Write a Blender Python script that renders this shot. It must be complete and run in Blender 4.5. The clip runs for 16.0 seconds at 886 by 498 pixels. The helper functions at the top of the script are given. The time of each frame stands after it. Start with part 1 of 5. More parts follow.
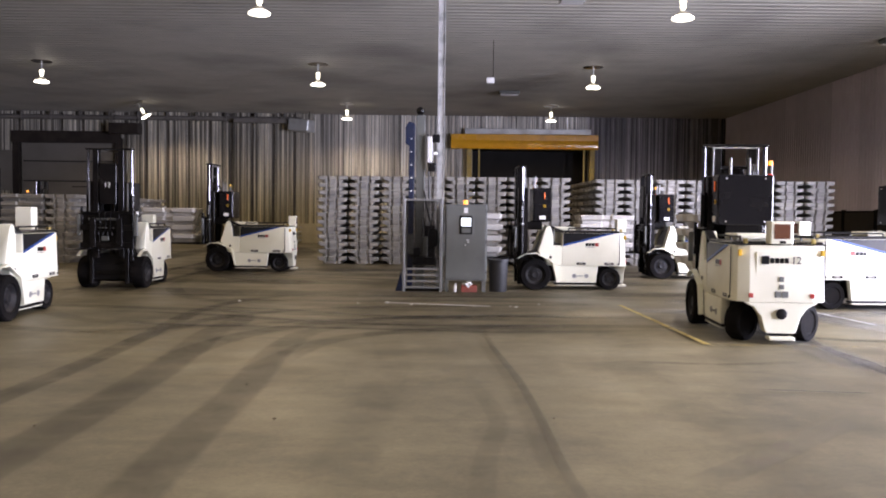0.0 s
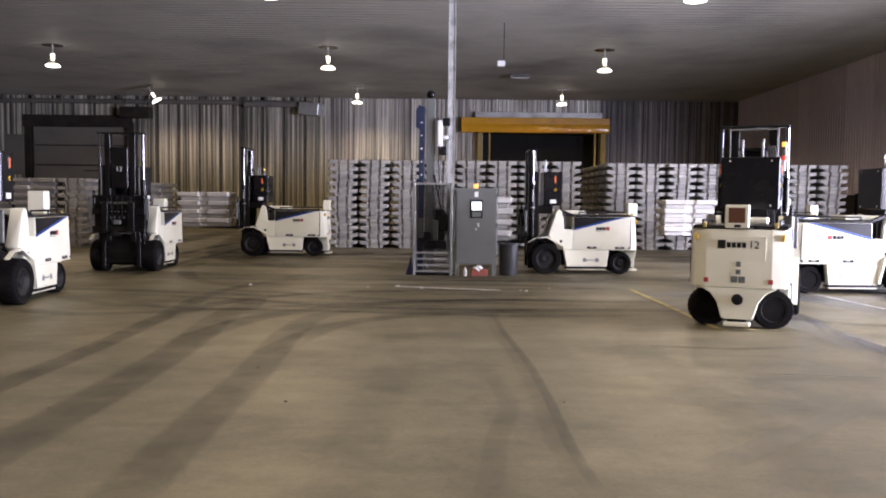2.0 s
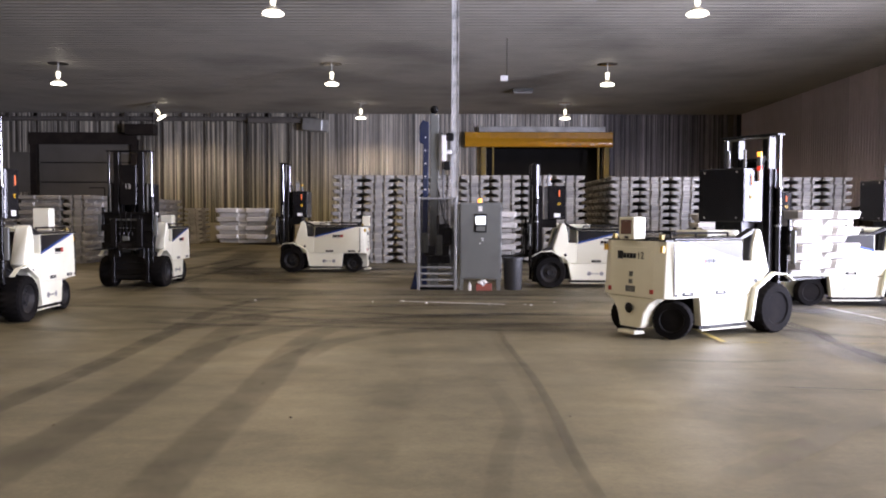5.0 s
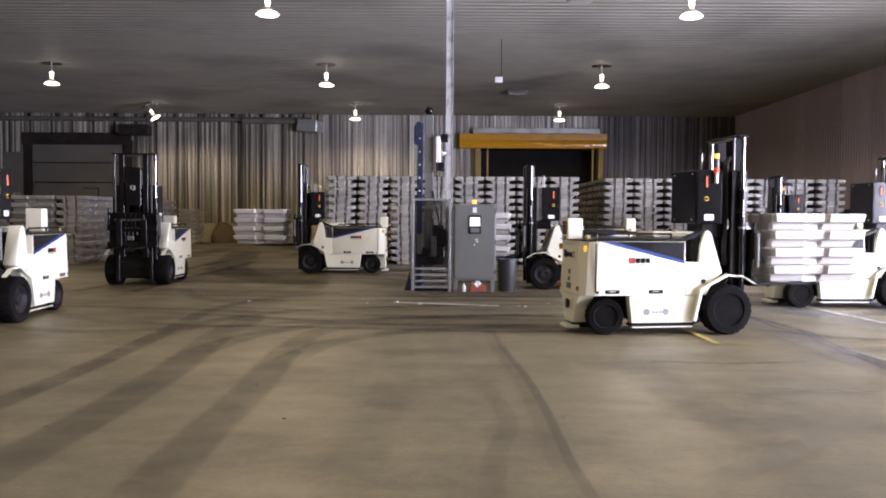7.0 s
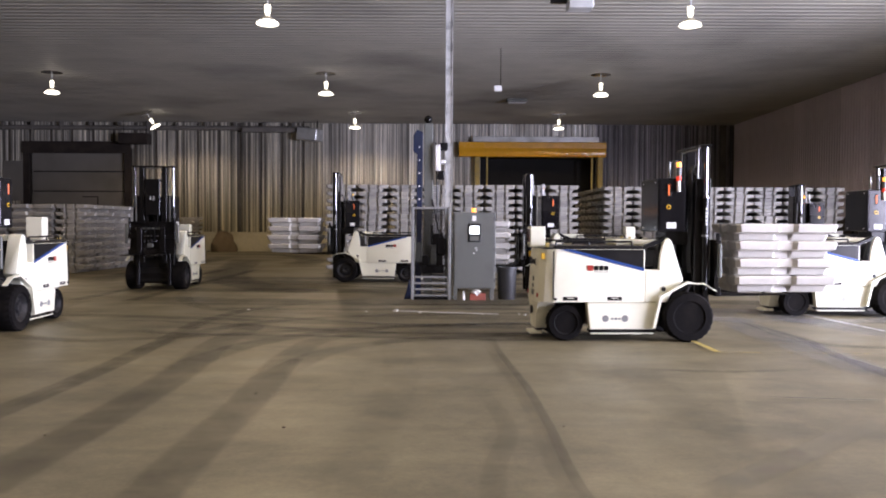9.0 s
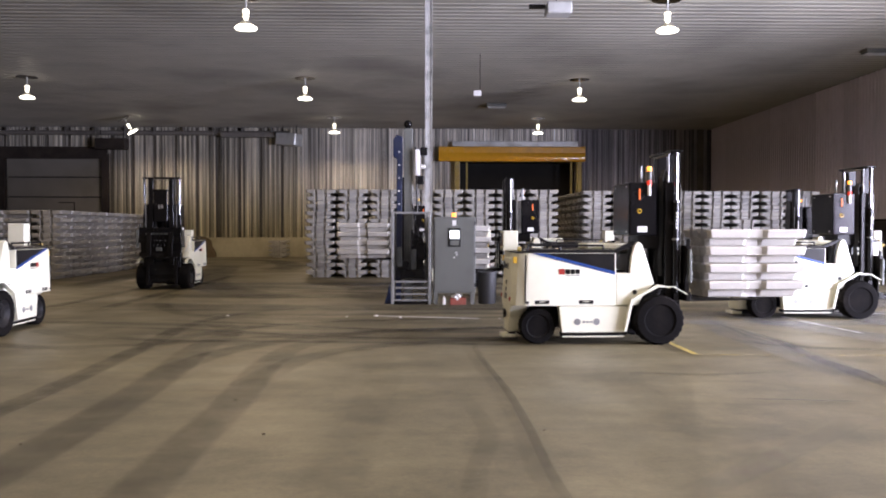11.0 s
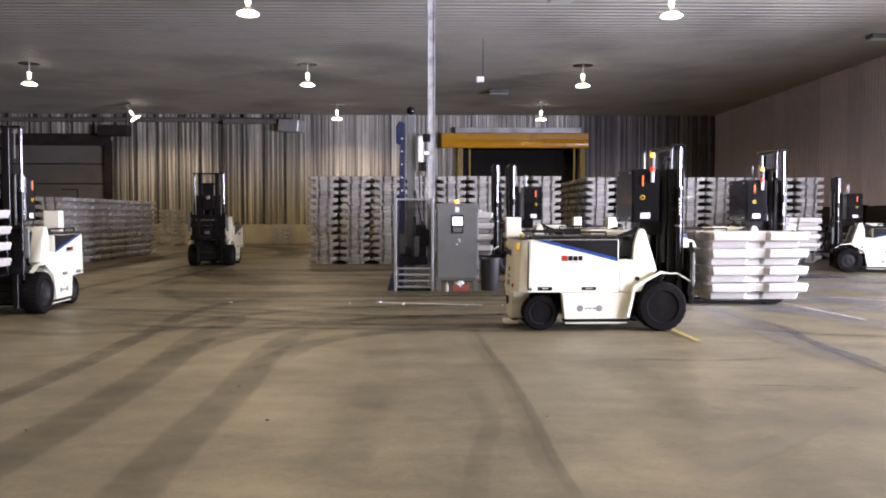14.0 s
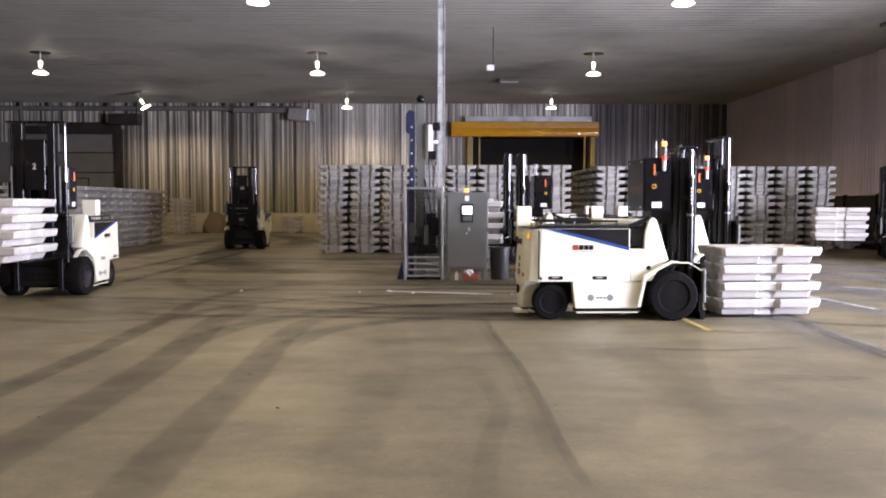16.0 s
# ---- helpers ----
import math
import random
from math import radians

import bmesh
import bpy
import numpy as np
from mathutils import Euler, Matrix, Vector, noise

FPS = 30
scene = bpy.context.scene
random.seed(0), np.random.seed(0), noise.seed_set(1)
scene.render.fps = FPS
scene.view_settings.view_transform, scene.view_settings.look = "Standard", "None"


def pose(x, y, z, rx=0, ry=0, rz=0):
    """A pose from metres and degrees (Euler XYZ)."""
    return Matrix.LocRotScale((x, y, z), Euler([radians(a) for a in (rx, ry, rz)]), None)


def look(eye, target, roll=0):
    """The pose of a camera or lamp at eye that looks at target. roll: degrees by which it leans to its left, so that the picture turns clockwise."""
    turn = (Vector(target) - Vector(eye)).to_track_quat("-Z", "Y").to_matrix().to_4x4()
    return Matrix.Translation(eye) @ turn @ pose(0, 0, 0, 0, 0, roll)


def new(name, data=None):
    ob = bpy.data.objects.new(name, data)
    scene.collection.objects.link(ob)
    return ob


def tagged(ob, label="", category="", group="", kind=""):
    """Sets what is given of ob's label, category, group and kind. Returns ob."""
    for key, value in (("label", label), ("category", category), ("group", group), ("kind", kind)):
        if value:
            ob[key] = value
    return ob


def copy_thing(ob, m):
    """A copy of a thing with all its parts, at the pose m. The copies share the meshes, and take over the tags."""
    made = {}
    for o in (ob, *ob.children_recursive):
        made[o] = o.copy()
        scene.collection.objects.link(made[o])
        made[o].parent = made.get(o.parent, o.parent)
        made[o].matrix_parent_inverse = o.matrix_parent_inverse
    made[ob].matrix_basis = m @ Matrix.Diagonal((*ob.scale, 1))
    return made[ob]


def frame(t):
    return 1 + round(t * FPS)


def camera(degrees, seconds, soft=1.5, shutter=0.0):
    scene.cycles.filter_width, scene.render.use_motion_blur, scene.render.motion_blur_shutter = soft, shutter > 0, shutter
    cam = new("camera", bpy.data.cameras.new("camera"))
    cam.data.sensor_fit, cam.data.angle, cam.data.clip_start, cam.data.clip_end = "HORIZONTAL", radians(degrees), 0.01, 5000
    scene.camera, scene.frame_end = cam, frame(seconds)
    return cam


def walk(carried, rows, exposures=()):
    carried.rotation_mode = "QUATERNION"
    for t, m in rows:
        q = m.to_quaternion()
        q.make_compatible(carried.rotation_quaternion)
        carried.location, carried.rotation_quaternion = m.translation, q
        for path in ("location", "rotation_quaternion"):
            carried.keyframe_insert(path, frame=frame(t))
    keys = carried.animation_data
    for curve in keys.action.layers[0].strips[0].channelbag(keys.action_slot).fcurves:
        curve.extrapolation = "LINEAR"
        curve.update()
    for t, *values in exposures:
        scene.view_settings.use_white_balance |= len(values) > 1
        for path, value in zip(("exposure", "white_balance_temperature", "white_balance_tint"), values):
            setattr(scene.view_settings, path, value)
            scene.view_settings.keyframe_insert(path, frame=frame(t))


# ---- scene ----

# ------------------------------------------------------------------ camera
cam = camera(56.0, 16.0, soft=1.9)
EYE = (0.0, 0.0, 1.7)
# seconds, yaw, pitch, roll: a held camera that only sways
SWAY = [
    (0, -0.336, -2.184, -0.581),
    (0.5, -0.245, -2.512, -0.666),
    (1, 0.021, -2.775, -0.484),
    (1.5, 0.076, -3.180, -0.656),
    (2, 0.374, -3.295, -0.576),
    (2.5, 0.654, -3.083, -0.454),
    (3, 0.784, -2.800, -0.481),
    (3.5, 0.802, -2.602, -0.436),
    (4, 0.810, -2.300, -0.296),
    (6.5, 0.349, -2.291, -0.281),
    (7, 0.261, -2.210, -0.335),
    (7.5, 0.255, -1.920, -0.334),
    (8, 0.281, -1.759, -0.310),
    (10.5, -0.497, -1.472, -0.113),
    (11, -1.140, -1.311, -0.067),
    (11.5, -1.796, -1.083, -0.127),
    (12, -1.750, -1.140, -0.037),
    (12.5, -1.468, -1.239, -0.055),
    (13, -1.338, -1.334, 0.047),
    (13.5, -1.123, -1.728, 0.084),
    (14, -0.940, -2.230, -0.030),
    (14.5, -0.795, -2.721, 0.004),
    (15, -0.487, -3.081, -0.061),
    (15.5, -0.209, -3.034, 0.025),
    (16, -0.269, -2.991, -0.080),
]
walk(cam, [(t, pose(*EYE, 90 + p, r, y)) for t, y, p, r in SWAY],
     [(0, 0.0), (4.0, 0.0), (8.0, -0.02), (12.0, 0.06), (13.5, 0.19), (14.5, 0.26), (16.0, 0.26)])

# ------------------------------------------------------------------ world and light
world = bpy.data.worlds.new("sky")
scene.world = world
world.use_nodes = True
wn = world.node_tree.nodes
sky = wn.new("ShaderNodeTexSky")
sky.sky_type = "NISHITA"
sky.sun_disc = False
sky.sun_elevation = radians(38)
sky.sun_rotation = radians(60)
wn["Background"].inputs[1].default_value = 0.12
world.node_tree.links.new(sky.outputs[0], wn["Background"].inputs[0])

CEIL = 8.05
LAMP_WATTS = 430
DOOR_WATTS = 18500


def lamp_object(name, kind, place, watts, colour, radius=0.15):
    data = bpy.data.lights.new(name, kind)
    data.energy = watts
    data.color = colour
    if kind == "SPOT":
        data.shadow_soft_size = radius
        data.spot_size, data.spot_blend = radians(168), 0.4
    ob = new(name, data)
    ob.matrix_world = place
    return ob


# daylight through the open dock door in the right-hand wall
day = lamp_object("door_daylight", "AREA", look((20.4, 8.5, 2.6), (0, 11.5, 1.0)), DOOR_WATTS, (0.76, 0.76, 1.0))
day.data.shape, day.data.size, day.data.size_y = "RECTANGLE", 19.0, 5.0


# ------------------------------------------------------------------ materials
def mat(name, colour, rough=0.6, metal=0.0, vary=0.12, scale=6.0, bump=0.1, stain=None, stain_scale=0.8, per_object=0.0,
        rough_vary=0.15, spec=0.5):
    """A surface with two scales of variation: a grain, and broad stains."""
    m = bpy.data.materials.new(name)
    m.use_nodes = True
    nt = m.node_tree
    N, L = nt.nodes, nt.links
    b = N["Principled BSDF"]
    b.inputs["Roughness"].default_value = rough
    b.inputs["Metallic"].default_value = metal
    b.inputs["Specular IOR Level"].default_value = spec
    tc = N.new("ShaderNodeTexCoord")
    n1 = N.new("ShaderNodeTexNoise")
    n1.inputs["Scale"].default_value = scale
    n1.inputs["Detail"].default_value = 6
    L.new(tc.outputs["Object"], n1.inputs["Vector"])
    n2 = N.new("ShaderNodeTexNoise")
    n2.inputs["Scale"].default_value = stain_scale
    n2.inputs["Detail"].default_value = 4
    L.new(tc.outputs["Object"], n2.inputs["Vector"])
    base = N.new("ShaderNodeMix")
    base.data_type = "RGBA"
    c = colour
    base.inputs[6].default_value = (c[0] * (1 - vary), c[1] * (1 - vary), c[2] * (1 - vary), 1)
    base.inputs[7].default_value = (min(1, c[0] * (1 + vary)), min(1, c[1] * (1 + vary)), min(1, c[2] * (1 + vary)), 1)
    L.new(n1.outputs["Fac"], base.inputs[0])
    out = base.outputs[2]
    ramp = N.new("ShaderNodeMapRange")
    ramp.inputs[1].default_value, ramp.inputs[2].default_value = 0.48, 0.72
    L.new(n2.outputs["Fac"], ramp.inputs[0])
    if stain:
        st = N.new("ShaderNodeMix")
        st.data_type = "RGBA"
        st.inputs[7].default_value = (*stain, 1)
        L.new(ramp.outputs[0], st.inputs[0])
        L.new(out, st.inputs[6])
        out = st.outputs[2]
    if per_object:
        oi = N.new("ShaderNodeObjectInfo")
        mr = N.new("ShaderNodeMapRange")
        mr.inputs[3].default_value, mr.inputs[4].default_value = 1 - per_object, 1 + per_object
        L.new(oi.outputs["Random"], mr.inputs[0])
        hs = N.new("ShaderNodeHueSaturation")
        L.new(mr.outputs[0], hs.inputs["Value"])
        L.new(out, hs.inputs["Color"])
        out = hs.outputs[0]
    L.new(out, b.inputs["Base Color"])
    rr = N.new("ShaderNodeMapRange")
    rr.inputs[3].default_value, rr.inputs[4].default_value = max(0.03, rough - rough_vary), min(1, rough + rough_vary)
    L.new(n2.outputs["Fac"], rr.inputs[0])
    L.new(rr.outputs[0], b.inputs["Roughness"])
    if bump:
        bp = N.new("ShaderNodeBump")
        bp.inputs["Strength"].default_value = bump
        bp.inputs["Distance"].default_value = 0.01
        L.new(n1.outputs["Fac"], bp.inputs["Height"])
        L.new(bp.outputs[0], b.inputs["Normal"])
    return m


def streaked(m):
    """Adds broad and narrow streaks down upright sheets, and yellow lamp light painted into the colour of their lower
    part.
    """
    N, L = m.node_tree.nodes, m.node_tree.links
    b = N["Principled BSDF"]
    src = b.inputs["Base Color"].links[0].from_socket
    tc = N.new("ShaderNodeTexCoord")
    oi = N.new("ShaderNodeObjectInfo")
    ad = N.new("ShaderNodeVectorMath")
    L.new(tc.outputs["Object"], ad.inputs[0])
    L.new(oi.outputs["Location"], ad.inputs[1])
    # painted yellow lamp light: a ragged upper edge some four metres up
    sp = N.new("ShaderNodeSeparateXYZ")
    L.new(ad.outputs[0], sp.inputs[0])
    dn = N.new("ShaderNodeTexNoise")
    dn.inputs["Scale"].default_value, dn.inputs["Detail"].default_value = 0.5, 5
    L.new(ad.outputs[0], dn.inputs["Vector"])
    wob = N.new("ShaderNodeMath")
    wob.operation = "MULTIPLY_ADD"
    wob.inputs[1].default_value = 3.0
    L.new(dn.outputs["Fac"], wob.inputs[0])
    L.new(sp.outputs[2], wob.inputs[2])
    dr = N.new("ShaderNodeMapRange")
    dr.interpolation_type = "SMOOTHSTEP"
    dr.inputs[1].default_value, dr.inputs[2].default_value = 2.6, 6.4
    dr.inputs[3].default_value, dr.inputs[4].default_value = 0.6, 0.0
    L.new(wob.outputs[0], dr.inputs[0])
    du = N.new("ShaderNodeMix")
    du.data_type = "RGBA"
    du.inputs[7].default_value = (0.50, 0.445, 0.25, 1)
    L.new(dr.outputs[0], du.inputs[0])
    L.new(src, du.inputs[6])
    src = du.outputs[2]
    for wide, tall, lo, hi in ((4.5, 0.10, 0.62, 1.22), (11.0, 0.05, 0.32, 1.46)):
        mp = N.new("ShaderNodeMapping")
        mp.inputs["Scale"].default_value = (wide, wide, tall)
        L.new(ad.outputs[0], mp.inputs[0])
        n = N.new("ShaderNodeTexNoise")
        n.inputs["Scale"].default_value = 1.0
        n.inputs["Detail"].default_value = 3
        L.new(mp.outputs[0], n.inputs["Vector"])
        mr = N.new("ShaderNodeMapRange")
        mr.inputs[1].default_value, mr.inputs[2].default_value = 0.38, 0.62
        mr.inputs[3].default_value, mr.inputs[4].default_value = lo, hi
        L.new(n.outputs["Fac"], mr.inputs[0])
        mx = N.new("ShaderNodeMix")
        mx.data_type, mx.blend_type = "RGBA", "MULTIPLY"
        mx.inputs[0].default_value = 1.0
        L.new(src, mx.inputs[6])
        L.new(mr.outputs[0], mx.inputs[7])
        src = mx.outputs[2]
    L.new(src, b.inputs["Base Color"])
    return m


def glow(name, colour, strength):
    m = bpy.data.materials.new(name)
    m.use_nodes = True
    b = m.node_tree.nodes["Principled BSDF"]
    b.inputs["Base Color"].default_value = (*colour, 1)
    b.inputs["Emission Color"].default_value = (*colour, 1)
    b.inputs["Emission Strength"].default_value = strength
    return m


WHITE = mat("truck_white_paint", (0.81, 0.795, 0.645), 0.36, 0, 0.02, 30, 0.03, (0.725, 0.70, 0.545), 1.3)
BLACK = mat("black_paint", (0.009, 0.0086, 0.0095), 0.30, 0, 0.3, 25, 0.05, (0.016, 0.0145, 0.014), 2.0, spec=0.24, rough_vary=0.12)
MASTBLACK = mat("mast_black_steel", (0.007, 0.0064, 0.0064), 0.24, 0.0, 0.3, 20, 0.05, (0.012, 0.010, 0.0095), 3.0, spec=0.2, rough_vary=0.1)
BOXBLACK = mat("satin_black_steel", (0.007, 0.0065, 0.0075), 0.15, 0, 0.25, 14, 0.015, (0.011, 0.010, 0.010), 1.6, spec=0.3, rough_vary=0.05)
JOINTPIPE = mat("dusty_pipe_steel", (0.20, 0.185, 0.165), 0.55, 0.2, 0.2, 5, 0.1, (0.12, 0.108, 0.095), 0.8)
JOINT = mat("dark_wall_joint", (0.125, 0.11, 0.09), 0.7, 0, 0.25, 5, 0.1, (0.075, 0.066, 0.055), 0.9)
RUBBER = mat("tyre_rubber", (0.007, 0.0064, 0.0064), 0.88, 0, 0.3, 40, 0.3, (0.014, 0.012, 0.011), 4.0, spec=0.06)
RIM = mat("dark_rim", (0.015, 0.0145, 0.0155), 0.55, 0.0, 0.25, 20, 0.1, (0.035, 0.031, 0.028), 5.0, spec=0.22)
CHROME = mat("chrome_rod", (0.19, 0.19, 0.20), 0.13, 1.0, 0.05, 20, 0, rough_vary=0.05)
BLUE = mat("blue_paint", (0.012, 0.05, 0.22), 0.4, 0, 0.1, 20, 0.03)
DKBLUE = mat("machine_blue_paint", (0.004, 0.011, 0.045), 0.5, 0, 0.2, 12, 0.05, (0.012, 0.018, 0.035), 2)
CARTONRED = mat("faded_red_card", (0.26, 0.06, 0.04), 0.7, 0, 0.15, 14, 0.08, (0.19, 0.06, 0.04), 3)
REDM = mat("red_paint", (0.36, 0.035, 0.025), 0.4, 0, 0.1, 20, 0.02)
ORANGE = mat("amber_plastic", (0.72, 0.44, 0.04), 0.35, 0, 0.1, 20, 0.02)
AMBER = glow("amber_light", (1.0, 0.36, 0.05), 2.6)
BARGLOW = glow("dim_orange_bar_light", (0.9, 0.16, 0.03), 0.4)
REDGLOW = glow("red_light", (1.0, 0.06, 0.03), 0.6)
WHITEGLOW = glow("status_screen_glow", (0.9, 0.95, 1.0), 1.4)
TEALGLASS = mat("scanner_window", (0.13, 0.055, 0.03), 0.15, 0, 0.1, 10, 0)
ALU = mat("cast_aluminium", (0.38, 0.365, 0.335), 0.42, 0.25, 0.14, 9, 0.35, (0.29, 0.283, 0.268), 2.2, 0.14)
FRESH = mat("fresh_cast_aluminium", (0.57, 0.545, 0.50), 0.42, 0.1, 0.08, 9, 0.3, (0.46, 0.44, 0.40), 2.0, 0.05)
GALV = mat("galvanised_steel", (0.6, 0.61, 0.6), 0.42, 0.4, 0.12, 8, 0.08, (0.42, 0.42, 0.40), 1.5)
GREY = mat("grey_cabinet_paint", (0.125, 0.130, 0.120), 0.45, 0, 0.05, 12, 0.05, (0.10, 0.103, 0.094), 1.5)
POSTM = mat("dirty_galvanised_post", (0.52, 0.52, 0.51), 0.45, 0.3, 0.3, 4, 0.1, (0.26, 0.26, 0.25), 5.0)
CAGE = mat("cage_steel", (0.28, 0.28, 0.275), 0.45, 0.4, 0.2, 8, 0.05, (0.18, 0.18, 0.175), 2.0)
DIRT = mat("brown_dirt", (0.07, 0.05, 0.03), 0.9, 0, 0.2, 20, 0.1)
YELLOW = mat("yellow_crane_paint", (0.92, 0.46, 0.03), 0.28, 0, 0.1, 6, 0.05, (0.7, 0.33, 0.03), 1.0, rough_vary=0.08)
DOORFRAME = mat("dirty_brown_black_paint", (0.030, 0.024, 0.021), 0.5, 0, 0.25, 6, 0.05, (0.05, 0.04, 0.033), 1.2, spec=0.2)
YELLOWGLOSS = mat("glossy_yellow_paint", (0.92, 0.46, 0.03), 0.12, 0, 0.08, 6, 0.02, (0.75, 0.36, 0.03), 1.0, rough_vary=0.04)
BIN = mat("black_plastic", (0.025, 0.025, 0.026), 0.5, 0, 0.2, 12, 0.05)
PAPER = mat("white_plastic_film", (0.75, 0.74, 0.72), 0.5, 0, 0.1, 20, 0.3)
CONC_WALL = mat("concrete_kerb_wall", (0.56, 0.51, 0.36), 0.8, 0, 0.15, 5, 0.3, (0.42, 0.37, 0.24), 0.6)
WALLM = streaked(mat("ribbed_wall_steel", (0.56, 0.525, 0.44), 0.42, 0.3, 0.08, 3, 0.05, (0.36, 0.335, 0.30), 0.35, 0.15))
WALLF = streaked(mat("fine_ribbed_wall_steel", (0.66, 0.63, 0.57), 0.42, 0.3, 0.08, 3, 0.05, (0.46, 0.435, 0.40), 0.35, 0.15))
# darker copy of the fine sheets: the wall's dim right end is in the colour
WALLD = streaked(mat("dim_wall_steel", (0.27, 0.25, 0.25), 0.5, 0.2, 0.1, 3, 0.05, (0.17, 0.155, 0.155), 0.35, 0.15))
WALLB = mat("dull_plain_steel", (0.27, 0.25, 0.22), 0.6, 0.05, 0.1, 3, 0.05, (0.2, 0.185, 0.16), 0.35, 0.1)
# purplish cast: the haze over the side wall is put into the colour
WALLR = mat("ribbed_side_wall_steel", (0.80, 0.72, 0.78), 0.55, 0.05, 0.06, 3, 0.05, (0.68, 0.60, 0.65), 0.35, 0.1)
CEILM = mat("ribbed_ceiling_steel", (0.385, 0.37, 0.325), 0.5, 0.15, 0.18, 0.9, 0.05, (0.24, 0.23, 0.205), 0.22)
DOORM = mat("sectional_door_paint", (0.19, 0.175, 0.15), 0.5, 0, 0.08, 4, 0.05, (0.15, 0.137, 0.112), 0.5, 0.06)
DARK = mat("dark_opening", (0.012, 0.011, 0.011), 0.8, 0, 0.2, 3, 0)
PAINTY_SOLID = mat("dull_yellow_paint", (0.42, 0.32, 0.09), 0.6, 0, 0.25, 14, 0.05, (0.32, 0.26, 0.14), 5)
LAMPGLOW = glow("lamp_bulb_glow", (1.0, 0.9, 0.74), 30.0)
BALLAST = glow("lit_lamp_neck", (1.0, 0.9, 0.72), 3.0)
BELL = glow("prismatic_bell_glass", (0.30, 0.27, 0.22), 0.5)
POLISHED_PLATE = mat("polished_canopy_steel", (0.55, 0.53, 0.5), 0.16, 1.0, 0.05, 10, 0.02, rough_vary=0.06)
REFLECTOR = glow("lit_reflector", (1.0, 0.92, 0.78), 5.0)


def floor_material():
    m = mat("worn_concrete_floor", (0.185, 0.158, 0.090), 0.52, 0, 0.14, 4.0, 0.12, (0.134, 0.116, 0.067), 0.45, rough_vary=0.28)
    nt = m.node_tree
    N, L = nt.nodes, nt.links
    b = N["Principled BSDF"]
    src = b.inputs["Base Color"].links[0].from_socket
    tc = N.new("ShaderNodeTexCoord")
    # long sweeping scuffs
    mp = N.new("ShaderNodeMapping")
    mp.inputs["Scale"].default_value = (0.45, 1.5, 1.0)
    L.new(tc.outputs["Object"], mp.inputs[0])
    n = N.new("ShaderNodeTexNoise")
    n.inputs["Scale"].default_value = 1.1
    n.inputs["Detail"].default_value = 8
    n.inputs["Roughness"].default_value = 0.65
    n.inputs["Distortion"].default_value = 0.6
    L.new(mp.outputs[0], n.inputs["Vector"])
    mr = N.new("ShaderNodeMapRange")
    mr.inputs[1].default_value, mr.inputs[2].default_value = 0.3, 0.75
    mr.inputs[3].default_value, mr.inputs[4].default_value = 1.16, 0.74
    L.new(n.outputs["Fac"], mr.inputs[0])
    # cloudy patches a metre across, and a fine sandy grain
    src2 = mr.outputs[0]
    for sc, dt, rg, lo, hi in ((0.9, 9, 0.68, 1.16, 0.80), (26.0, 6, 0.7, 1.12, 0.88), (5.0, 8, 0.75, 1.12, 0.86)):
        q = N.new("ShaderNodeTexNoise")
        q.inputs["Scale"].default_value, q.inputs["Detail"].default_value, q.inputs["Roughness"].default_value = sc, dt, rg
        q.inputs["Distortion"].default_value = 0.4
        L.new(tc.outputs["Object"], q.inputs["Vector"])
        r2 = N.new("ShaderNodeMapRange")
        r2.inputs[1].default_value, r2.inputs[2].default_value = 0.32, 0.68
        r2.inputs[3].default_value, r2.inputs[4].default_value = lo, hi
        L.new(q.outputs["Fac"], r2.inputs[0])
        mm = N.new("ShaderNodeMath")
        mm.operation = "MULTIPLY"
        L.new(src2, mm.inputs[0])
        L.new(r2.outputs[0], mm.inputs[1])
        src2 = mm.outputs[0]
    mx = N.new("ShaderNodeMix")
    mx.data_type, mx.blend_type = "RGBA", "MULTIPLY"
    mx.inputs[0].default_value = 1.0
    L.new(src, mx.inputs[6])
    L.new(src2, mx.inputs[7])
    L.new(mx.outputs[2], b.inputs["Base Color"])
    return m


FLOOR = floor_material()


def mark_material():
    """Rubber rubbed thinly on concrete: broken up, denser along the middle of the track."""
    m = bpy.data.materials.new("rubber_tyre_mark")
    m.use_nodes = True
    nt = m.node_tree
    N, L = nt.nodes, nt.links
    b = N["Principled BSDF"]
    b.inputs["Base Color"].default_value = (0.045, 0.041, 0.032, 1)
    b.inputs["Roughness"].default_value = 0.5
    at = N.new("ShaderNodeAttribute")
    at.attribute_name = "wear"
    tc = N.new("ShaderNodeTexCoord")
    n = N.new("ShaderNodeTexNoise")
    n.inputs["Scale"].default_value = 2.2
    n.inputs["Detail"].default_value = 10
    n.inputs["Roughness"].default_value = 0.72
    L.new(tc.outputs["Object"], n.inputs["Vector"])
    mr = N.new("ShaderNodeMapRange")
    mr.inputs[1].default_value, mr.inputs[2].default_value = 0.34, 0.66
    mr.inputs[3].default_value, mr.inputs[4].default_value = 0.4, 1.0
    L.new(n.outputs["Fac"], mr.inputs[0])
    mu = N.new("ShaderNodeMath")
    mu.operation = "MULTIPLY"
    L.new(at.outputs["Fac"], mu.inputs[0])
    L.new(mr.outputs[0], mu.inputs[1])
    L.new(mu.outputs[0], b.inputs["Alpha"])
    return m


MARK = mark_material()
DUST = mark_material()
DUST.name = "pale_dust_smear"
DUST.node_tree.nodes["Principled BSDF"].inputs["Base Color"].default_value = (0.27, 0.24, 0.17, 1)
# wheel polish; the pale blue also puts daylight on the floor into the colour
POLISHED_DAYLIT = mark_material()
POLISHED_DAYLIT.name = "wheel_polished_concrete"
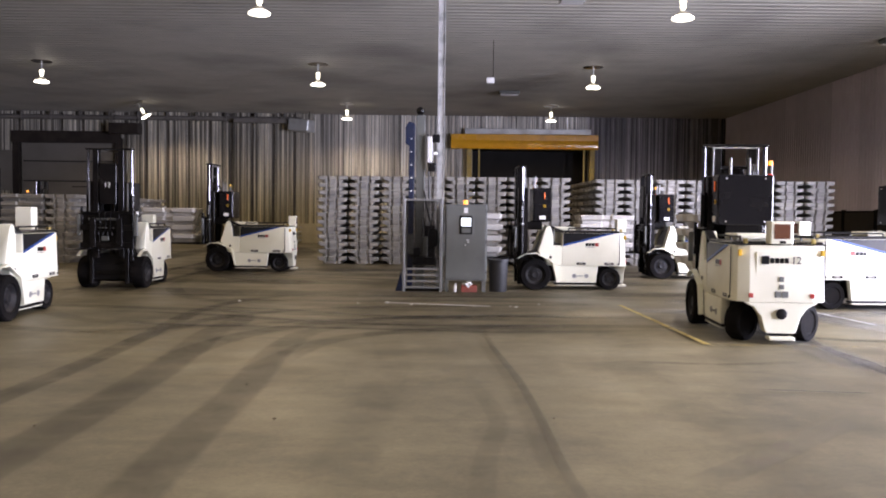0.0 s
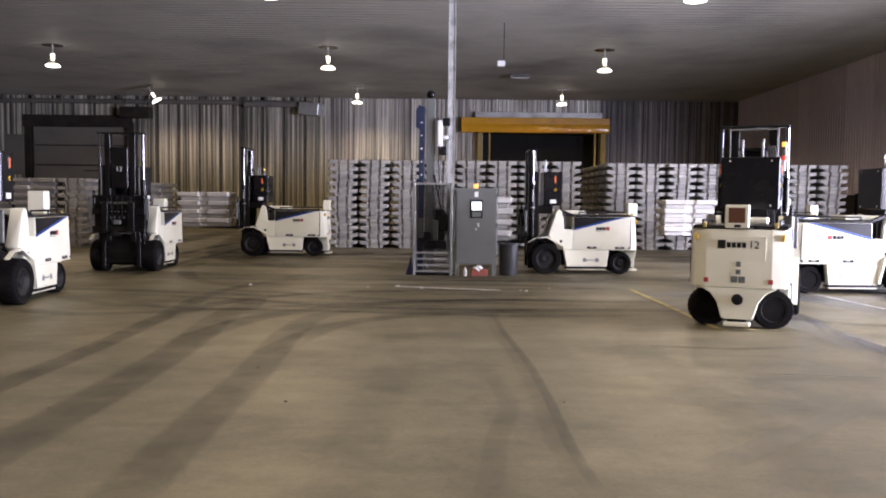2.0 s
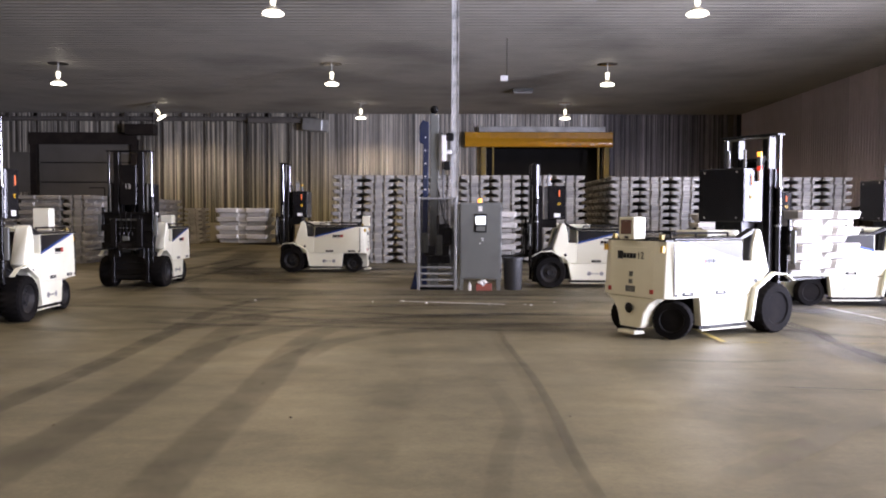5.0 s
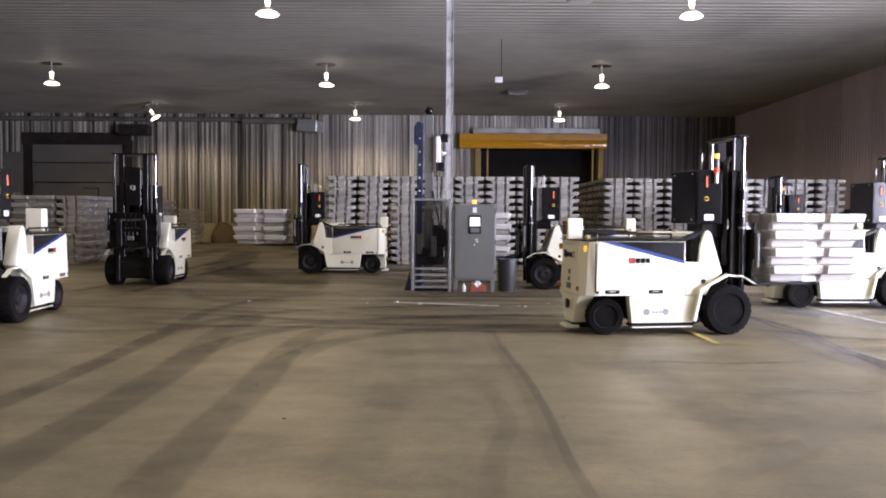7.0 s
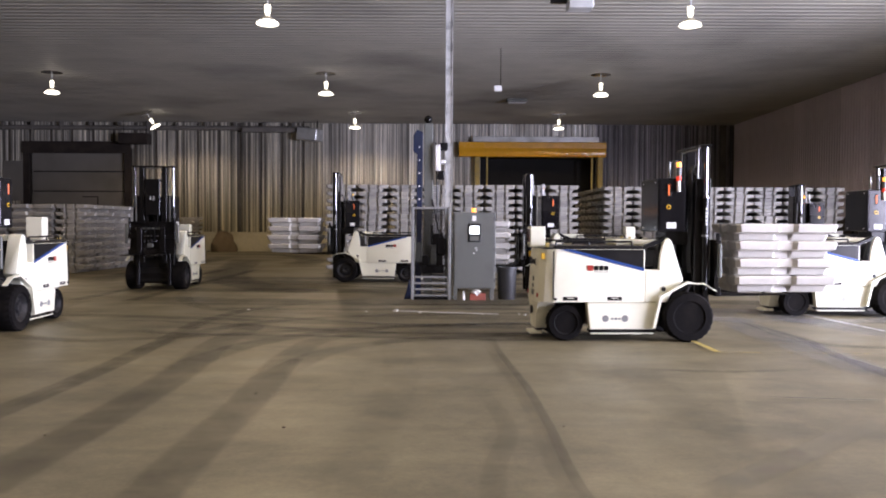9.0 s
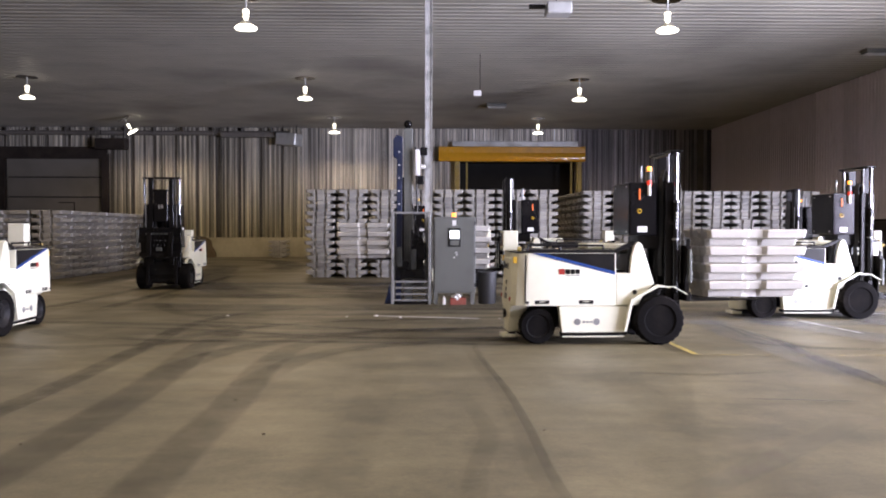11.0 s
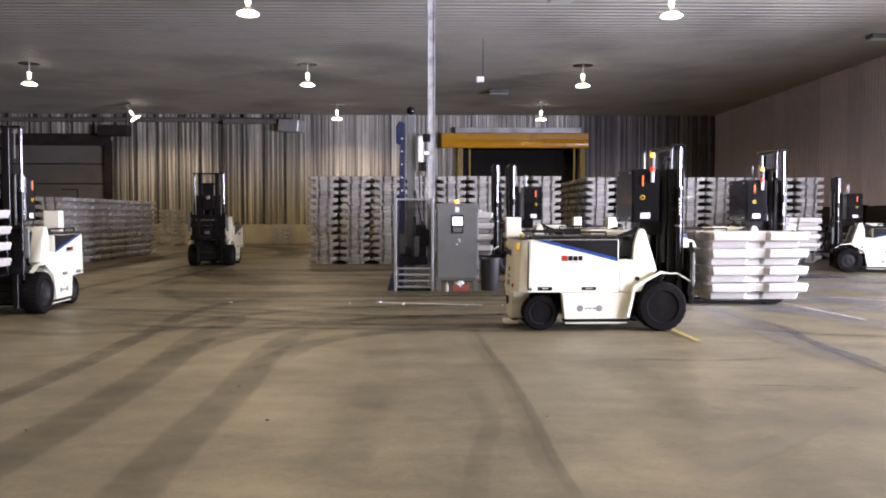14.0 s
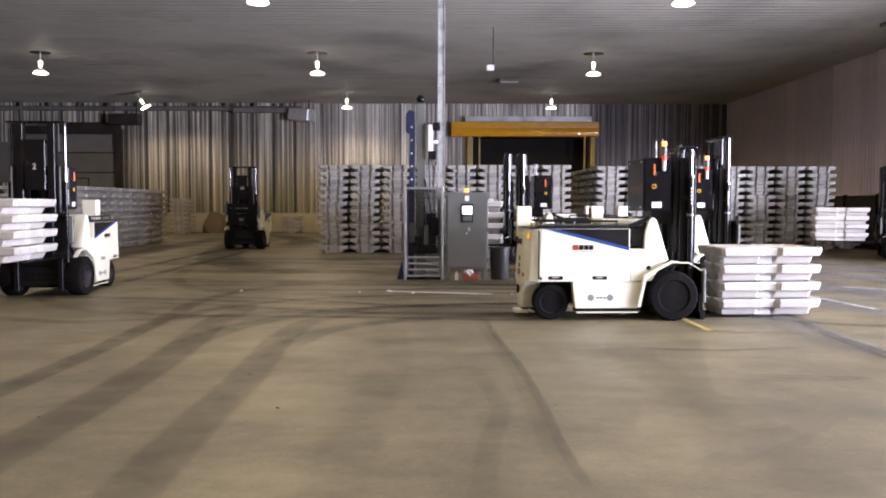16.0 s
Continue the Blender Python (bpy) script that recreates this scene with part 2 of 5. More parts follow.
POLISHED_DAYLIT.node_tree.nodes["Principled BSDF"].inputs["Base Color"].default_value = (0.24, 0.25, 0.28, 1)
POLISHED_DAYLIT.node_tree.nodes["Principled BSDF"].inputs["Roughness"].default_value = 0.36


def worn_paint(name, colour, keep):
    """Line paint that traffic has scraped off in places."""
    m = bpy.data.materials.new(name)
    m.use_nodes = True
    N, L = m.node_tree.nodes, m.node_tree.links
    b = N["Principled BSDF"]
    b.inputs["Base Color"].default_value = (*colour, 1)
    b.inputs["Roughness"].default_value = 0.55
    tc = N.new("ShaderNodeTexCoord")
    n = N.new("ShaderNodeTexNoise")
    n.inputs["Scale"].default_value, n.inputs["Detail"].default_value, n.inputs["Roughness"].default_value = 3.0, 10, 0.75
    L.new(tc.outputs["Object"], n.inputs["Vector"])
    mr = N.new("ShaderNodeMapRange")
    mr.inputs[1].default_value, mr.inputs[2].default_value = keep - 0.12, keep + 0.12
    mr.inputs[3].default_value, mr.inputs[4].default_value = 1.0, 0.1
    L.new(n.outputs["Fac"], mr.inputs[0])
    L.new(mr.outputs[0], b.inputs["Alpha"])
    return m


PAINTY = worn_paint("scraped_yellow_paint", (0.52, 0.40, 0.11), 0.60)
PAINTYF = worn_paint("faint_yellow_paint", (0.42, 0.33, 0.12), 0.46)
PAINTW = worn_paint("scraped_white_paint", (0.62, 0.61, 0.58), 0.55)


# ------------------------------------------------------------------ mesh helpers
def add_box(bm, x0, x1, y0, y1, z0, z1, bevel=0.0, seg=1):
    r = bmesh.ops.create_cube(bm, size=1.0)
    for v in r["verts"]:
        v.co = Vector(((x0 + x1) / 2 + v.co.x * (x1 - x0), (y0 + y1) / 2 + v.co.y * (y1 - y0), (z0 + z1) / 2 + v.co.z * (z1 - z0)))
    if bevel:
        es = list({e for v in r["verts"] for e in v.link_edges})
        bmesh.ops.bevel(bm, geom=es, offset=bevel, segments=seg, affect="EDGES", profile=0.5)
    return r


def add_prism(bm, outline, y0, y1, bevel=0.0):
    """An outline in x and z, drawn out from y0 to y1."""
    a = [bm.verts.new((x, y0, z)) for x, z in outline]
    b = [bm.verts.new((x, y1, z)) for x, z in outline]
    n = len(outline)
    fs = [bm.faces.new(a), bm.faces.new(b[::-1])]
    for i in range(n):
        fs.append(bm.faces.new((a[i], b[i], b[(i + 1) % n], a[(i + 1) % n])))
    bmesh.ops.recalc_face_normals(bm, faces=fs)
    if bevel:
        es = list({e for f in fs for e in f.edges})
        bmesh.ops.bevel(bm, geom=es, offset=bevel, segments=1, affect="EDGES", profile=0.5)


def add_tube(bm, p, q, r, seg=10, r2=None):
    p, q = Vector(p), Vector(q)
    d = q - p
    m = Matrix.Translation((p + q) / 2) @ d.to_track_quat("Z", "Y").to_matrix().to_4x4()
    bmesh.ops.create_cone(bm, cap_ends=True, segments=seg, radius1=r, radius2=r if r2 is None else r2, depth=d.length, matrix=m)


def add_lathe(bm, profile, seg=24, axis="Z", centre=(0, 0, 0)):
    """Turns (radius, height) pairs about an axis."""
    rings = []
    for r, h in profile:
        ring = []
        for i in range(seg):
            a = 2 * math.pi * i / seg
            c = (r * math.cos(a), r * math.sin(a), h) if axis == "Z" else (r * math.cos(a), h, r * math.sin(a))
            ring.append(bm.verts.new(Vector(c) + Vector(centre)))
        rings.append(ring)
    for a, b in zip(rings, rings[1:]):
        for i in range(seg):
            j = (i + 1) % seg
            bm.faces.new((a[i], a[j], b[j], b[i]))
    for ring in (rings[0], rings[-1]):
        if (ring[0].co - ring[seg // 2].co).length > 1e-4:
            bm.faces.new(ring)
    bmesh.ops.recalc_face_normals(bm, faces=bm.faces)


def mesh_of(name, bm, material, smooth=False):
    me = bpy.data.meshes.new(name)
    bm.normal_update()
    bm.to_mesh(me)
    bm.free()
    me.materials.append(material)
    if smooth:
        me.shade_smooth()
        me.set_sharp_from_angle(angle=radians(35))
    return me


def part(name, bm, material, parent=None, label="", smooth=False, m=None):
    ob = new(name, mesh_of(name, bm, material, smooth))
    if parent:
        ob.parent = parent
    if m is not None:
        ob.matrix_basis = m
    if label:
        ob["label"] = label
    return ob


def box_part(name, parent, material, x0, x1, y0, y1, z0, z1, bevel=0.0, label=""):
    bm = bmesh.new()
    add_box(bm, x0, x1, y0, y1, z0, z1, bevel)
    return part(name, bm, material, parent, label)


def tube_part(name, parent, material, p, q, r, seg=10, label=""):
    bm = bmesh.new()
    add_tube(bm, p, q, r, seg)
    return part(name, bm, material, parent, label, True)


def base(name, m=None):
    ob = new(name)
    ob.empty_display_size = 0.2
    if m is not None:
        ob.matrix_basis = m
    return ob


# ------------------------------------------------------------------ the hall
X0, X1, Y0, Y1 = -34.0, 17.9, -14.0, 52.3


def ribbed_panel(width, z0, z1, depth=0.05, period=0.30):
    """One sheet of wall steel, upright, its ribs standing towards -y."""
    xs = []
    if period > 1.0:      # a broad raised band with three fine grooves, then a deep recess
        for a, y in ((0, 0), (0.13, 0), (0.17, 1), (0.30, 1), (0.32, 0.72), (0.36, 0.72), (0.38, 1), (0.52, 1), (0.54, 0.72), (0.58, 0.72), (0.60, 1), (0.74, 1),
                     (0.76, 0.72), (0.80, 0.72), (0.82, 1), (0.95, 1)):
            xs.append((a * width, -y * depth))
    else:
        n = round(width / period)
        p = width / n
        for i in range(n):
            a = i * p
            xs += [(a, 0), (a + p * 0.42, 0), (a + p * 0.52, -depth), (a + p * 0.9, -depth)]
    xs.append((width, 0))
    bm = bmesh.new()
    lo = [bm.verts.new((x, y, z0)) for x, y in xs]
    hi = [bm.verts.new((x, y, z1)) for x, y in xs]
    for i in range(len(xs) - 1):
        bm.faces.new((lo[i], lo[i + 1], hi[i + 1], hi[i]))
    return bm


def plain_wall(name, x0, x1, y0, y1, z0, z1, material, label):
    bm = bmesh.new()
    add_box(bm, x0, x1, y0, y1, z0, z1)
    return tagged(part(name, bm, material), label, "wall", kind="structure")


# floor: one sheet
bm = bmesh.new()
add_box(bm, X0 - 0.5, X1 + 30, Y0 - 0.5, Y1 + 0.8, -0.3, 0.0)
tagged(part("floor", bm, FLOOR), "worn warm-grey concrete warehouse floor with tyre scuffs", "floor", kind="structure")

# ceiling: ribs run across the hall
bm = bmesh.new()
prof = []
y = Y0
while y < Y1:
    prof += [(y, CEIL), (y + 0.25, CEIL), (y + 0.29, CEIL - 0.026), (y + 0.36, CEIL - 0.026)]
    y += 0.40
a = [bm.verts.new((X0, yy, zz)) for yy, zz in prof]
b = [bm.verts.new((X1, yy, zz)) for yy, zz in prof]
for i in range(len(prof) - 1):
    bm.faces.new((a[i], b[i], b[i + 1], a[i + 1]))
add_box(bm, X0 - 0.4, X1 + 0.4, Y0 - 0.4, Y1 + 0.6, CEIL + 0.02, CEIL + 0.25)
tagged(part("ceiling", bm, CEILM), "dull grey ribbed steel ceiling", "ceiling", kind="structure")

# far wall: backing with two door openings, concrete foot, steel sheets in front
DL0, DL1, DLZ = -26.1, -20.15, 6.2      # sectional door
DR0, DR1, DRZ = 2.1, 9.5, 6.0           # dark opening behind the yellow beam
wall = base("wall_north")
tagged(wall, "galvanised ribbed steel end wall on a concrete foot", "wall", kind="structure")
bm = bmesh.new()
for x0, x1, z0 in ((X0, DL0, 0), (DL0, DL1, DLZ), (DL1, DR0, 0), (DR0, DR1, DRZ), (DR1, X1 + 0.3, 0)):
    add_box(bm, x0, x1, Y1 + 0.06, Y1 + 0.3, z0, CEIL + 0.02)
part("backing", bm, WALLM, wall)
bm = bmesh.new()
for x0, x1 in ((X0, DL0 - 0.4), (DL1 + 0.42, DR0 - 0.2), (DR1 + 0.2, X1)):
    add_box(bm, x0, x1, Y1 - 0.14, Y1 + 0.058, 0, 1.22, 0.02)
part("concrete_foot", bm, CONC_WALL, wall, "stained yellowish concrete foot of the wall")
PW = 1.314
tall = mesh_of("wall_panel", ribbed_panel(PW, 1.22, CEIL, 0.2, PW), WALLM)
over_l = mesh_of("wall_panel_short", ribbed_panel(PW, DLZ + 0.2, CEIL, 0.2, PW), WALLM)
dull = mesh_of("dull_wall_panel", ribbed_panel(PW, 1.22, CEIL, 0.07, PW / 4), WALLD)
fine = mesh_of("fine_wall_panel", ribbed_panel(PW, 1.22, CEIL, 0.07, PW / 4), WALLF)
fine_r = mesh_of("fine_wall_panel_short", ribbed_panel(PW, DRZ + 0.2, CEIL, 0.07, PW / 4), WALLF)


# added dark strips: the darkness of the recesses is in their colour
def joint_mesh(z0):
    bm = bmesh.new()
    add_box(bm, -0.045 * PW, 0.115 * PW, -0.03, 0.02, z0, CEIL - 0.01)
    return mesh_of("joint_strip", bm, JOINT)


JOINT_TALL, JOINT_SHORT = joint_mesh(1.225), joint_mesh(DLZ + 0.21)
for i in range(39):
    x = -32.75 + i * PW
    mid = x + PW / 2
    left_over, right_over = DL0 - 0.5 < mid < DL1 + 0.5, DR0 - 0.6 < mid < DR1
    coarse = i < 19
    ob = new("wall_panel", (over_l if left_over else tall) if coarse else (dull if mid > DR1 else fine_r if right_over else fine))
    ob.parent = wall
    ob.location = (x, Y1 + 0.05 - (0.012 if i % 2 else 0.0), 0)
    if coarse:
        ob = new("joint_strip", JOINT_SHORT if left_over or DL0 - 0.5 < x < DL1 + 0.5 else JOINT_TALL)
        ob.parent = wall
        ob.location = (x, Y1 + 0.035, 0)

# right-hand wall with an open dock door out of view
plain_wall("wall_east_far", X1 + 0.06, X1 + 0.3, 19.0, Y1 + 0.3, 0, CEIL + 0.02, WALLR, "ribbed steel side wall")
plain_wall("wall_east_near", X1 + 0.06, X1 + 0.3, Y0, -1.5, 0, CEIL + 0.02, WALLR, "ribbed steel side wall")
plain_wall("wall_east_over_door", X1 + 0.06, X1 + 0.3, -1.5, 19.0, 5.2, CEIL + 0.02, WALLR, "ribbed steel wall above the open dock door")
SW = 1.28
side = mesh_of("side_wall_panel", ribbed_panel(SW, 0.0, CEIL, 0.04, 0.24), WALLR)
east = bpy.data.objects["wall_east_far"]
y = 19.0
while y < Y1 - 0.1:
    ob = new("wall_panel", side)
    ob.parent = east
    ob.matrix_basis = pose(X1 + 0.05, y + SW, 0, 0, 0, -90)
    y += SW
plain_wall("wall_west", X0 - 0.3, X0, Y0, Y1 + 0.3, 0, CEIL + 0.02, WALLB, "plain steel side wall")
plain_wall("wall_south", X0 - 0.3, X1 + 0.3, Y0 - 0.3, Y0, 0, CEIL + 0.02, WALLB, "plain steel end wall")

# unseen tunnel added round the door, keeping daylight off the far wall
bm = bmesh.new()
add_box(bm, X1 + 0.301, X1 + 2.7, -1.8, -1.5, 0, 5.5)
add_box(bm, X1 + 0.301, X1 + 2.7, 19.0, 19.3, 0, 5.5)
add_box(bm, X1 + 0.301, X1 + 2.7, -1.5, 19.0, 5.2, 5.5)
tagged(part("dock_tunnel", bm, WALLR), "unseen sheet-steel baffle keeping door daylight off the far wall", "door tunnel", kind="structure")

# dark upright added for the darker band where the walls meet
bm = bmesh.new()
add_box(bm, X1 - 0.9, X1 - 0.55, Y1 - 0.35, Y1 - 0.1, 0, CEIL - 0.05, 0.01)
tagged(part("corner_post", bm, JOINT), "dark upright added by the corner of the hall", "post", kind="structure")

# sectional door in the far wall
door = base("door_1")
tagged(door, "closed grey sectional dock door with dark frame", "door", kind="structure")
h = DLZ / 5
for i in range(5):
    box_part("door_section", door, DOORM, DL0 + 0.02, DL1 - 0.02, Y1 + 0.10, Y1 + 0.15, i * h + 0.03, (i + 1) * h - 0.03, 0.02)
# near-black sheet added behind, so the gaps between sections look dark
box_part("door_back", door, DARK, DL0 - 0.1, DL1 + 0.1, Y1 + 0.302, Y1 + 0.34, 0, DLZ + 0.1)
box_part("door_frame", door, DOORFRAME, DL0 - 0.4, DL0, Y1 - 0.19, Y1 + 0.2, 0, DLZ + 0.2)
box_part("door_frame", door, DOORFRAME, DL1, DL1 + 0.42, Y1 - 0.19, Y1 + 0.2, 0, DLZ + 0.2)
box_part("lintel", door, DOORFRAME, DL0 - 0.4, DL1 + 0.42, Y1 - 0.3, Y1 - 0.16, DLZ - 0.12, DLZ + 0.62)
bm = bmesh.new()
for a0, a1, c0, c1 in ((-22.9, -21.9, 3.35, 3.4), (-22.9, -21.9, 2.3, 2.35), (-21.95, -21.9, 2.35, 3.35)):
    add_box(bm, a0, a1, Y1 + 0.07, Y1 + 0.098, c0, c1)
part("pull_frame", bm, MASTBLACK, door)

# dark opening, boxed in behind; its darkness is in the near-black colour
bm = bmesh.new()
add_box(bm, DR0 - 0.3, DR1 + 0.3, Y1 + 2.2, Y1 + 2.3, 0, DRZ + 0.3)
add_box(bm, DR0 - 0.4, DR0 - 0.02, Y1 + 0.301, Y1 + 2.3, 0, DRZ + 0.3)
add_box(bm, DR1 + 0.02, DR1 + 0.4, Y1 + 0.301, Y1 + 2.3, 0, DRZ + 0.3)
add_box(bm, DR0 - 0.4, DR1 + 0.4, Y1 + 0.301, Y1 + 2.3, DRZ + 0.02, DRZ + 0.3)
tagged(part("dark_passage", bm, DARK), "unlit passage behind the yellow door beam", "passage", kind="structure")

# pipe run along the top of the far wall
bm = bmesh.new()
add_tube(bm, (X0 + 0.2, Y1 - 0.4, 7.66), (-8.5, Y1 - 0.4, 7.66), 0.15, 14)
for i in range(14):
    xx = -33 + i * 1.8
    add_box(bm, xx, xx + 0.08, Y1 - 0.58, Y1 - 0.22, 7.48, CEIL - 0.04)
tagged(part("overhead_pipe", bm, JOINTPIPE, None, "", True), "galvanised pipe hung along the wall head", "pipe", kind="structure")

# pale board beside the sectional door
bm = bmesh.new()
add_box(bm, -27.75, -26.5, Y1 - 0.2, Y1 - 0.12, 3.1, 5.6, 0.01)
tagged(part("wall_board", bm, DOORM), "pale grey board fixed beside the dock door", "board", kind="structure")

# ------------------------------------------------------------------ yellow door beam on the far wall
gantry = base("door_gantry", pose(0, 0, 0))
tagged(gantry, "yellow painted steel beam on two posts over the dark doorway", "door frame")
YB = Y1 - 0.75
bm = bmesh.new()
add_box(bm, 0.75, 9.85, YB, YB + 0.5, 5.95, 6.85, 0.02)
part("beam", bm, YELLOW, gantry)
bm = bmesh.new()
rows_ = []
for k in range(9):            # a dented, gently bulged strip along the lower half of the beam
    u = k / 8
    rows_.append([bm.verts.new((0.76 + i * 9.08 / 180, YB - 0.012 - 0.03 * math.sin(math.pi * u) - 0.012 * noise.noise(Vector((i * 0.19, u * 1.2, 3))), 5.97 + 0.5 * u)) for i in range(181)])
for r0, r1 in zip(rows_, rows_[1:]):
    for i in range(180):
        bm.faces.new((r0[i], r0[i + 1], r1[i + 1], r1[i]))
part("beam_lip", bm, YELLOWGLOSS, gantry, "glossy bulged lower lip", True)
box_part("cover", gantry, GALV, 1.6, 9.4, YB + 0.05, YB + 0.35, 6.86, 7.2, 0.02, "pale steel roller cover")
# posts and guides in duller yellow: shade and dirt put into the colour
for xx in (1.75, 9.35):
    box_part("post", gantry, PAINTY_SOLID, xx, xx + 0.30, YB + 0.1, YB + 0.45, 0, 5.94, 0.02)
for xx in (2.45, 8.95):
    box_part("guide", gantry, PAINTY_SOLID, xx, xx + 0.1, YB + 0.15, YB + 0.3, 0, 5.94)

# heater unit hung at the head of the far wall
heater = base("unit_heater", pose(-8.3, Y1 - 1.1, 7.45, 0, 5, -22))
tagged(heater, "pale sheet-metal unit heater hung from the ceiling", "heater")
box_part("casing", heater, GALV, -0.75, 0.65, -0.5, 0.4, -0.62, 0.12, 0.05)
for xx in (-0.6, 0.4):
    tube_part("hanger", heater, MASTBLACK, (xx, 0, 0.1), (xx, 0, CEIL - 7.37), 0.02)
duct = base("heater_duct", pose(-11.0, Y1 - 0.8, 7.5))
tagged(duct, "grey sheet-metal duct hung beside the unit heater", "duct")
box_part("duct_body", duct, JOINTPIPE, -1.6, 1.75, -0.14, 0.14, -0.14, 0.14, 0.02)
for xx in (-1.2, 1.2):
    tube_part("hanger", duct, MASTBLACK, (xx, 0, 0.14), (xx, 0, CEIL - 7.52), 0.015)
dk = base("dark_fan_unit", pose(-19.2, Y1 - 0.9, 6.9))
tagged(dk, "dark fan unit hung above the dock door's side", "fan unit")
box_part("casing", dk, DOORFRAME, -0.9, 0.9, -0.4, 0.4, -0.3, 0.35, 0.03)
for xx in (-0.7, 0.7):
    tube_part("hanger", dk, MASTBLACK, (xx, 0, 0.35), (xx, 0, CEIL - 6.92), 0.02)


# ------------------------------------------------------------------ high-bay lamps
def high_bay():
    o = base("high_bay_lamp")
    bm = bmesh.new()
    add_lathe(bm, [(0.02, 0.82), (0.40, 0.815), (0.42, 0.79), (0.05, 0.77)], 20)
    part("ceiling_plate", bm, POLISHED_PLATE, o, "", True)
    tube_part("stem", o, GALV, (0, 0, 0.44), (0, 0, 0.79), 0.025)
    bm = bmesh.new()
    add_lathe(bm, [(0.03, 0.46), (0.075, 0.45), (0.095, 0.40), (0.07, 0.33), (0.085, 0.26), (0.06, 0.20), (0.04, 0.14)], 16)
    part("ballast", bm, BALLAST, o, "", True)
    bm = bmesh.new()
    add_lathe(bm, [(0.07, 0.15), (0.10, 0.13), (0.17, 0.075), (0.225, 0.02), (0.21, 0.018), (0.155, 0.065), (0.09, 0.115), (0.06, 0.13)], 24)
    part("bell", bm, BELL, o, "ribbed glass bell, dim above its rim", True)
    bm = bmesh.new()
    add_lathe(bm, [(0.215, 0.019), (0.28, -0.02), (0.305, -0.06), (0.27, -0.085), (0.12, -0.10), (0.02, -0.10)], 24)
    part("reflector_rim", bm, REFLECTOR, o, "glowing lower rim and lens", True)
    bm = bmesh.new()
    add_lathe(bm, [(0.02, 0.10), (0.05, 0.08), (0.075, 0.03), (0.05, -0.03), (0.01, -0.045)], 14)
    part("bulb", bm, LAMPGLOW, o, "", True)
    return tagged(o, "high-bay lamp with glowing neck, glass bell and bright rim", "ceiling lamp", "high-bay lamps")


LAMPS = [(-16.4, 22.84), (-4.9, 22.84), (6.6, 22.84), (-16.57, 35.05), (-5.07, 35.05), (6.43, 35.05),
         (-16.5, 47.2), (-5.19, 47.2), (6.31, 47.2), (-16.3, 10.6), (-4.8, 10.6), (6.7, 10.6), (-16.2, -1.6), (-4.7, -1.6), (6.8, -1.6)]
first = None
for i, (lx, ly) in enumerate(LAMPS):
    tilt = pose(lx, ly, 7.22, 10, -30, 0) if i == 6 else pose(lx, ly, 7.22)
    if first is None:
        first = high_bay()
        first.matrix_basis = tilt
    else:
        copy_thing(first, tilt)
    lamp_object("high_bay_light", "SPOT", pose(lx, ly, 6.97), LAMP_WATTS, (1.0, 0.765, 0.505), 0.12)

# small ceiling fittings
fan = base("ceiling_fan_unit", pose(2.9, 20.0, 7.0))
tagged(fan, "small grey projector-like unit hung under the ceiling", "ceiling unit")
box_part("casing", fan, GALV, -0.05, 0.55, -0.25, 0.25, -0.16, 0.12, 0.03)
box_part("bracket", fan, MASTBLACK, -0.45, -0.06, -0.06, 0.06, 0.0, 0.08)
tube_part("hanger", fan, MASTBLACK, (0.2, 0, 0.12), (0.2, 0, CEIL - 7.02), 0.02)
sens = base("hanging_sensor", pose(1.82, 30.0, 6.6))
tagged(sens, "small white box hanging on a cable from the ceiling", "sensor")
box_part("box", sens, PAPER, -0.14, 0.14, -0.1, 0.1, -0.1, 0.1, 0.02)
tube_part("cable", sens, MASTBLACK, (0.1, 0, 0.1), (0.1, 0, CEIL - 6.62), 0.012)
for vx, vy in ((3.5, 42.0), (15.8, 29.0)):
    v = base("ceiling_vent", pose(vx, vy, CEIL - 0.05))
    tagged(v, "flat dark vent on the ribbed ceiling", "vent")
    box_part("frame", v, GREY, -0.5, 0.5, -0.25, 0.25, -0.10, 0.04, 0.02)
    for k in range(4):
        box_part("slat", v, GALV, -0.45, 0.45, -0.2 + k * 0.11, -0.15 + k * 0.11, -0.15, -0.121)


# ------------------------------------------------------------------ aluminium ingots
IL, IW, IH = 1.58, 1.08, 0.265


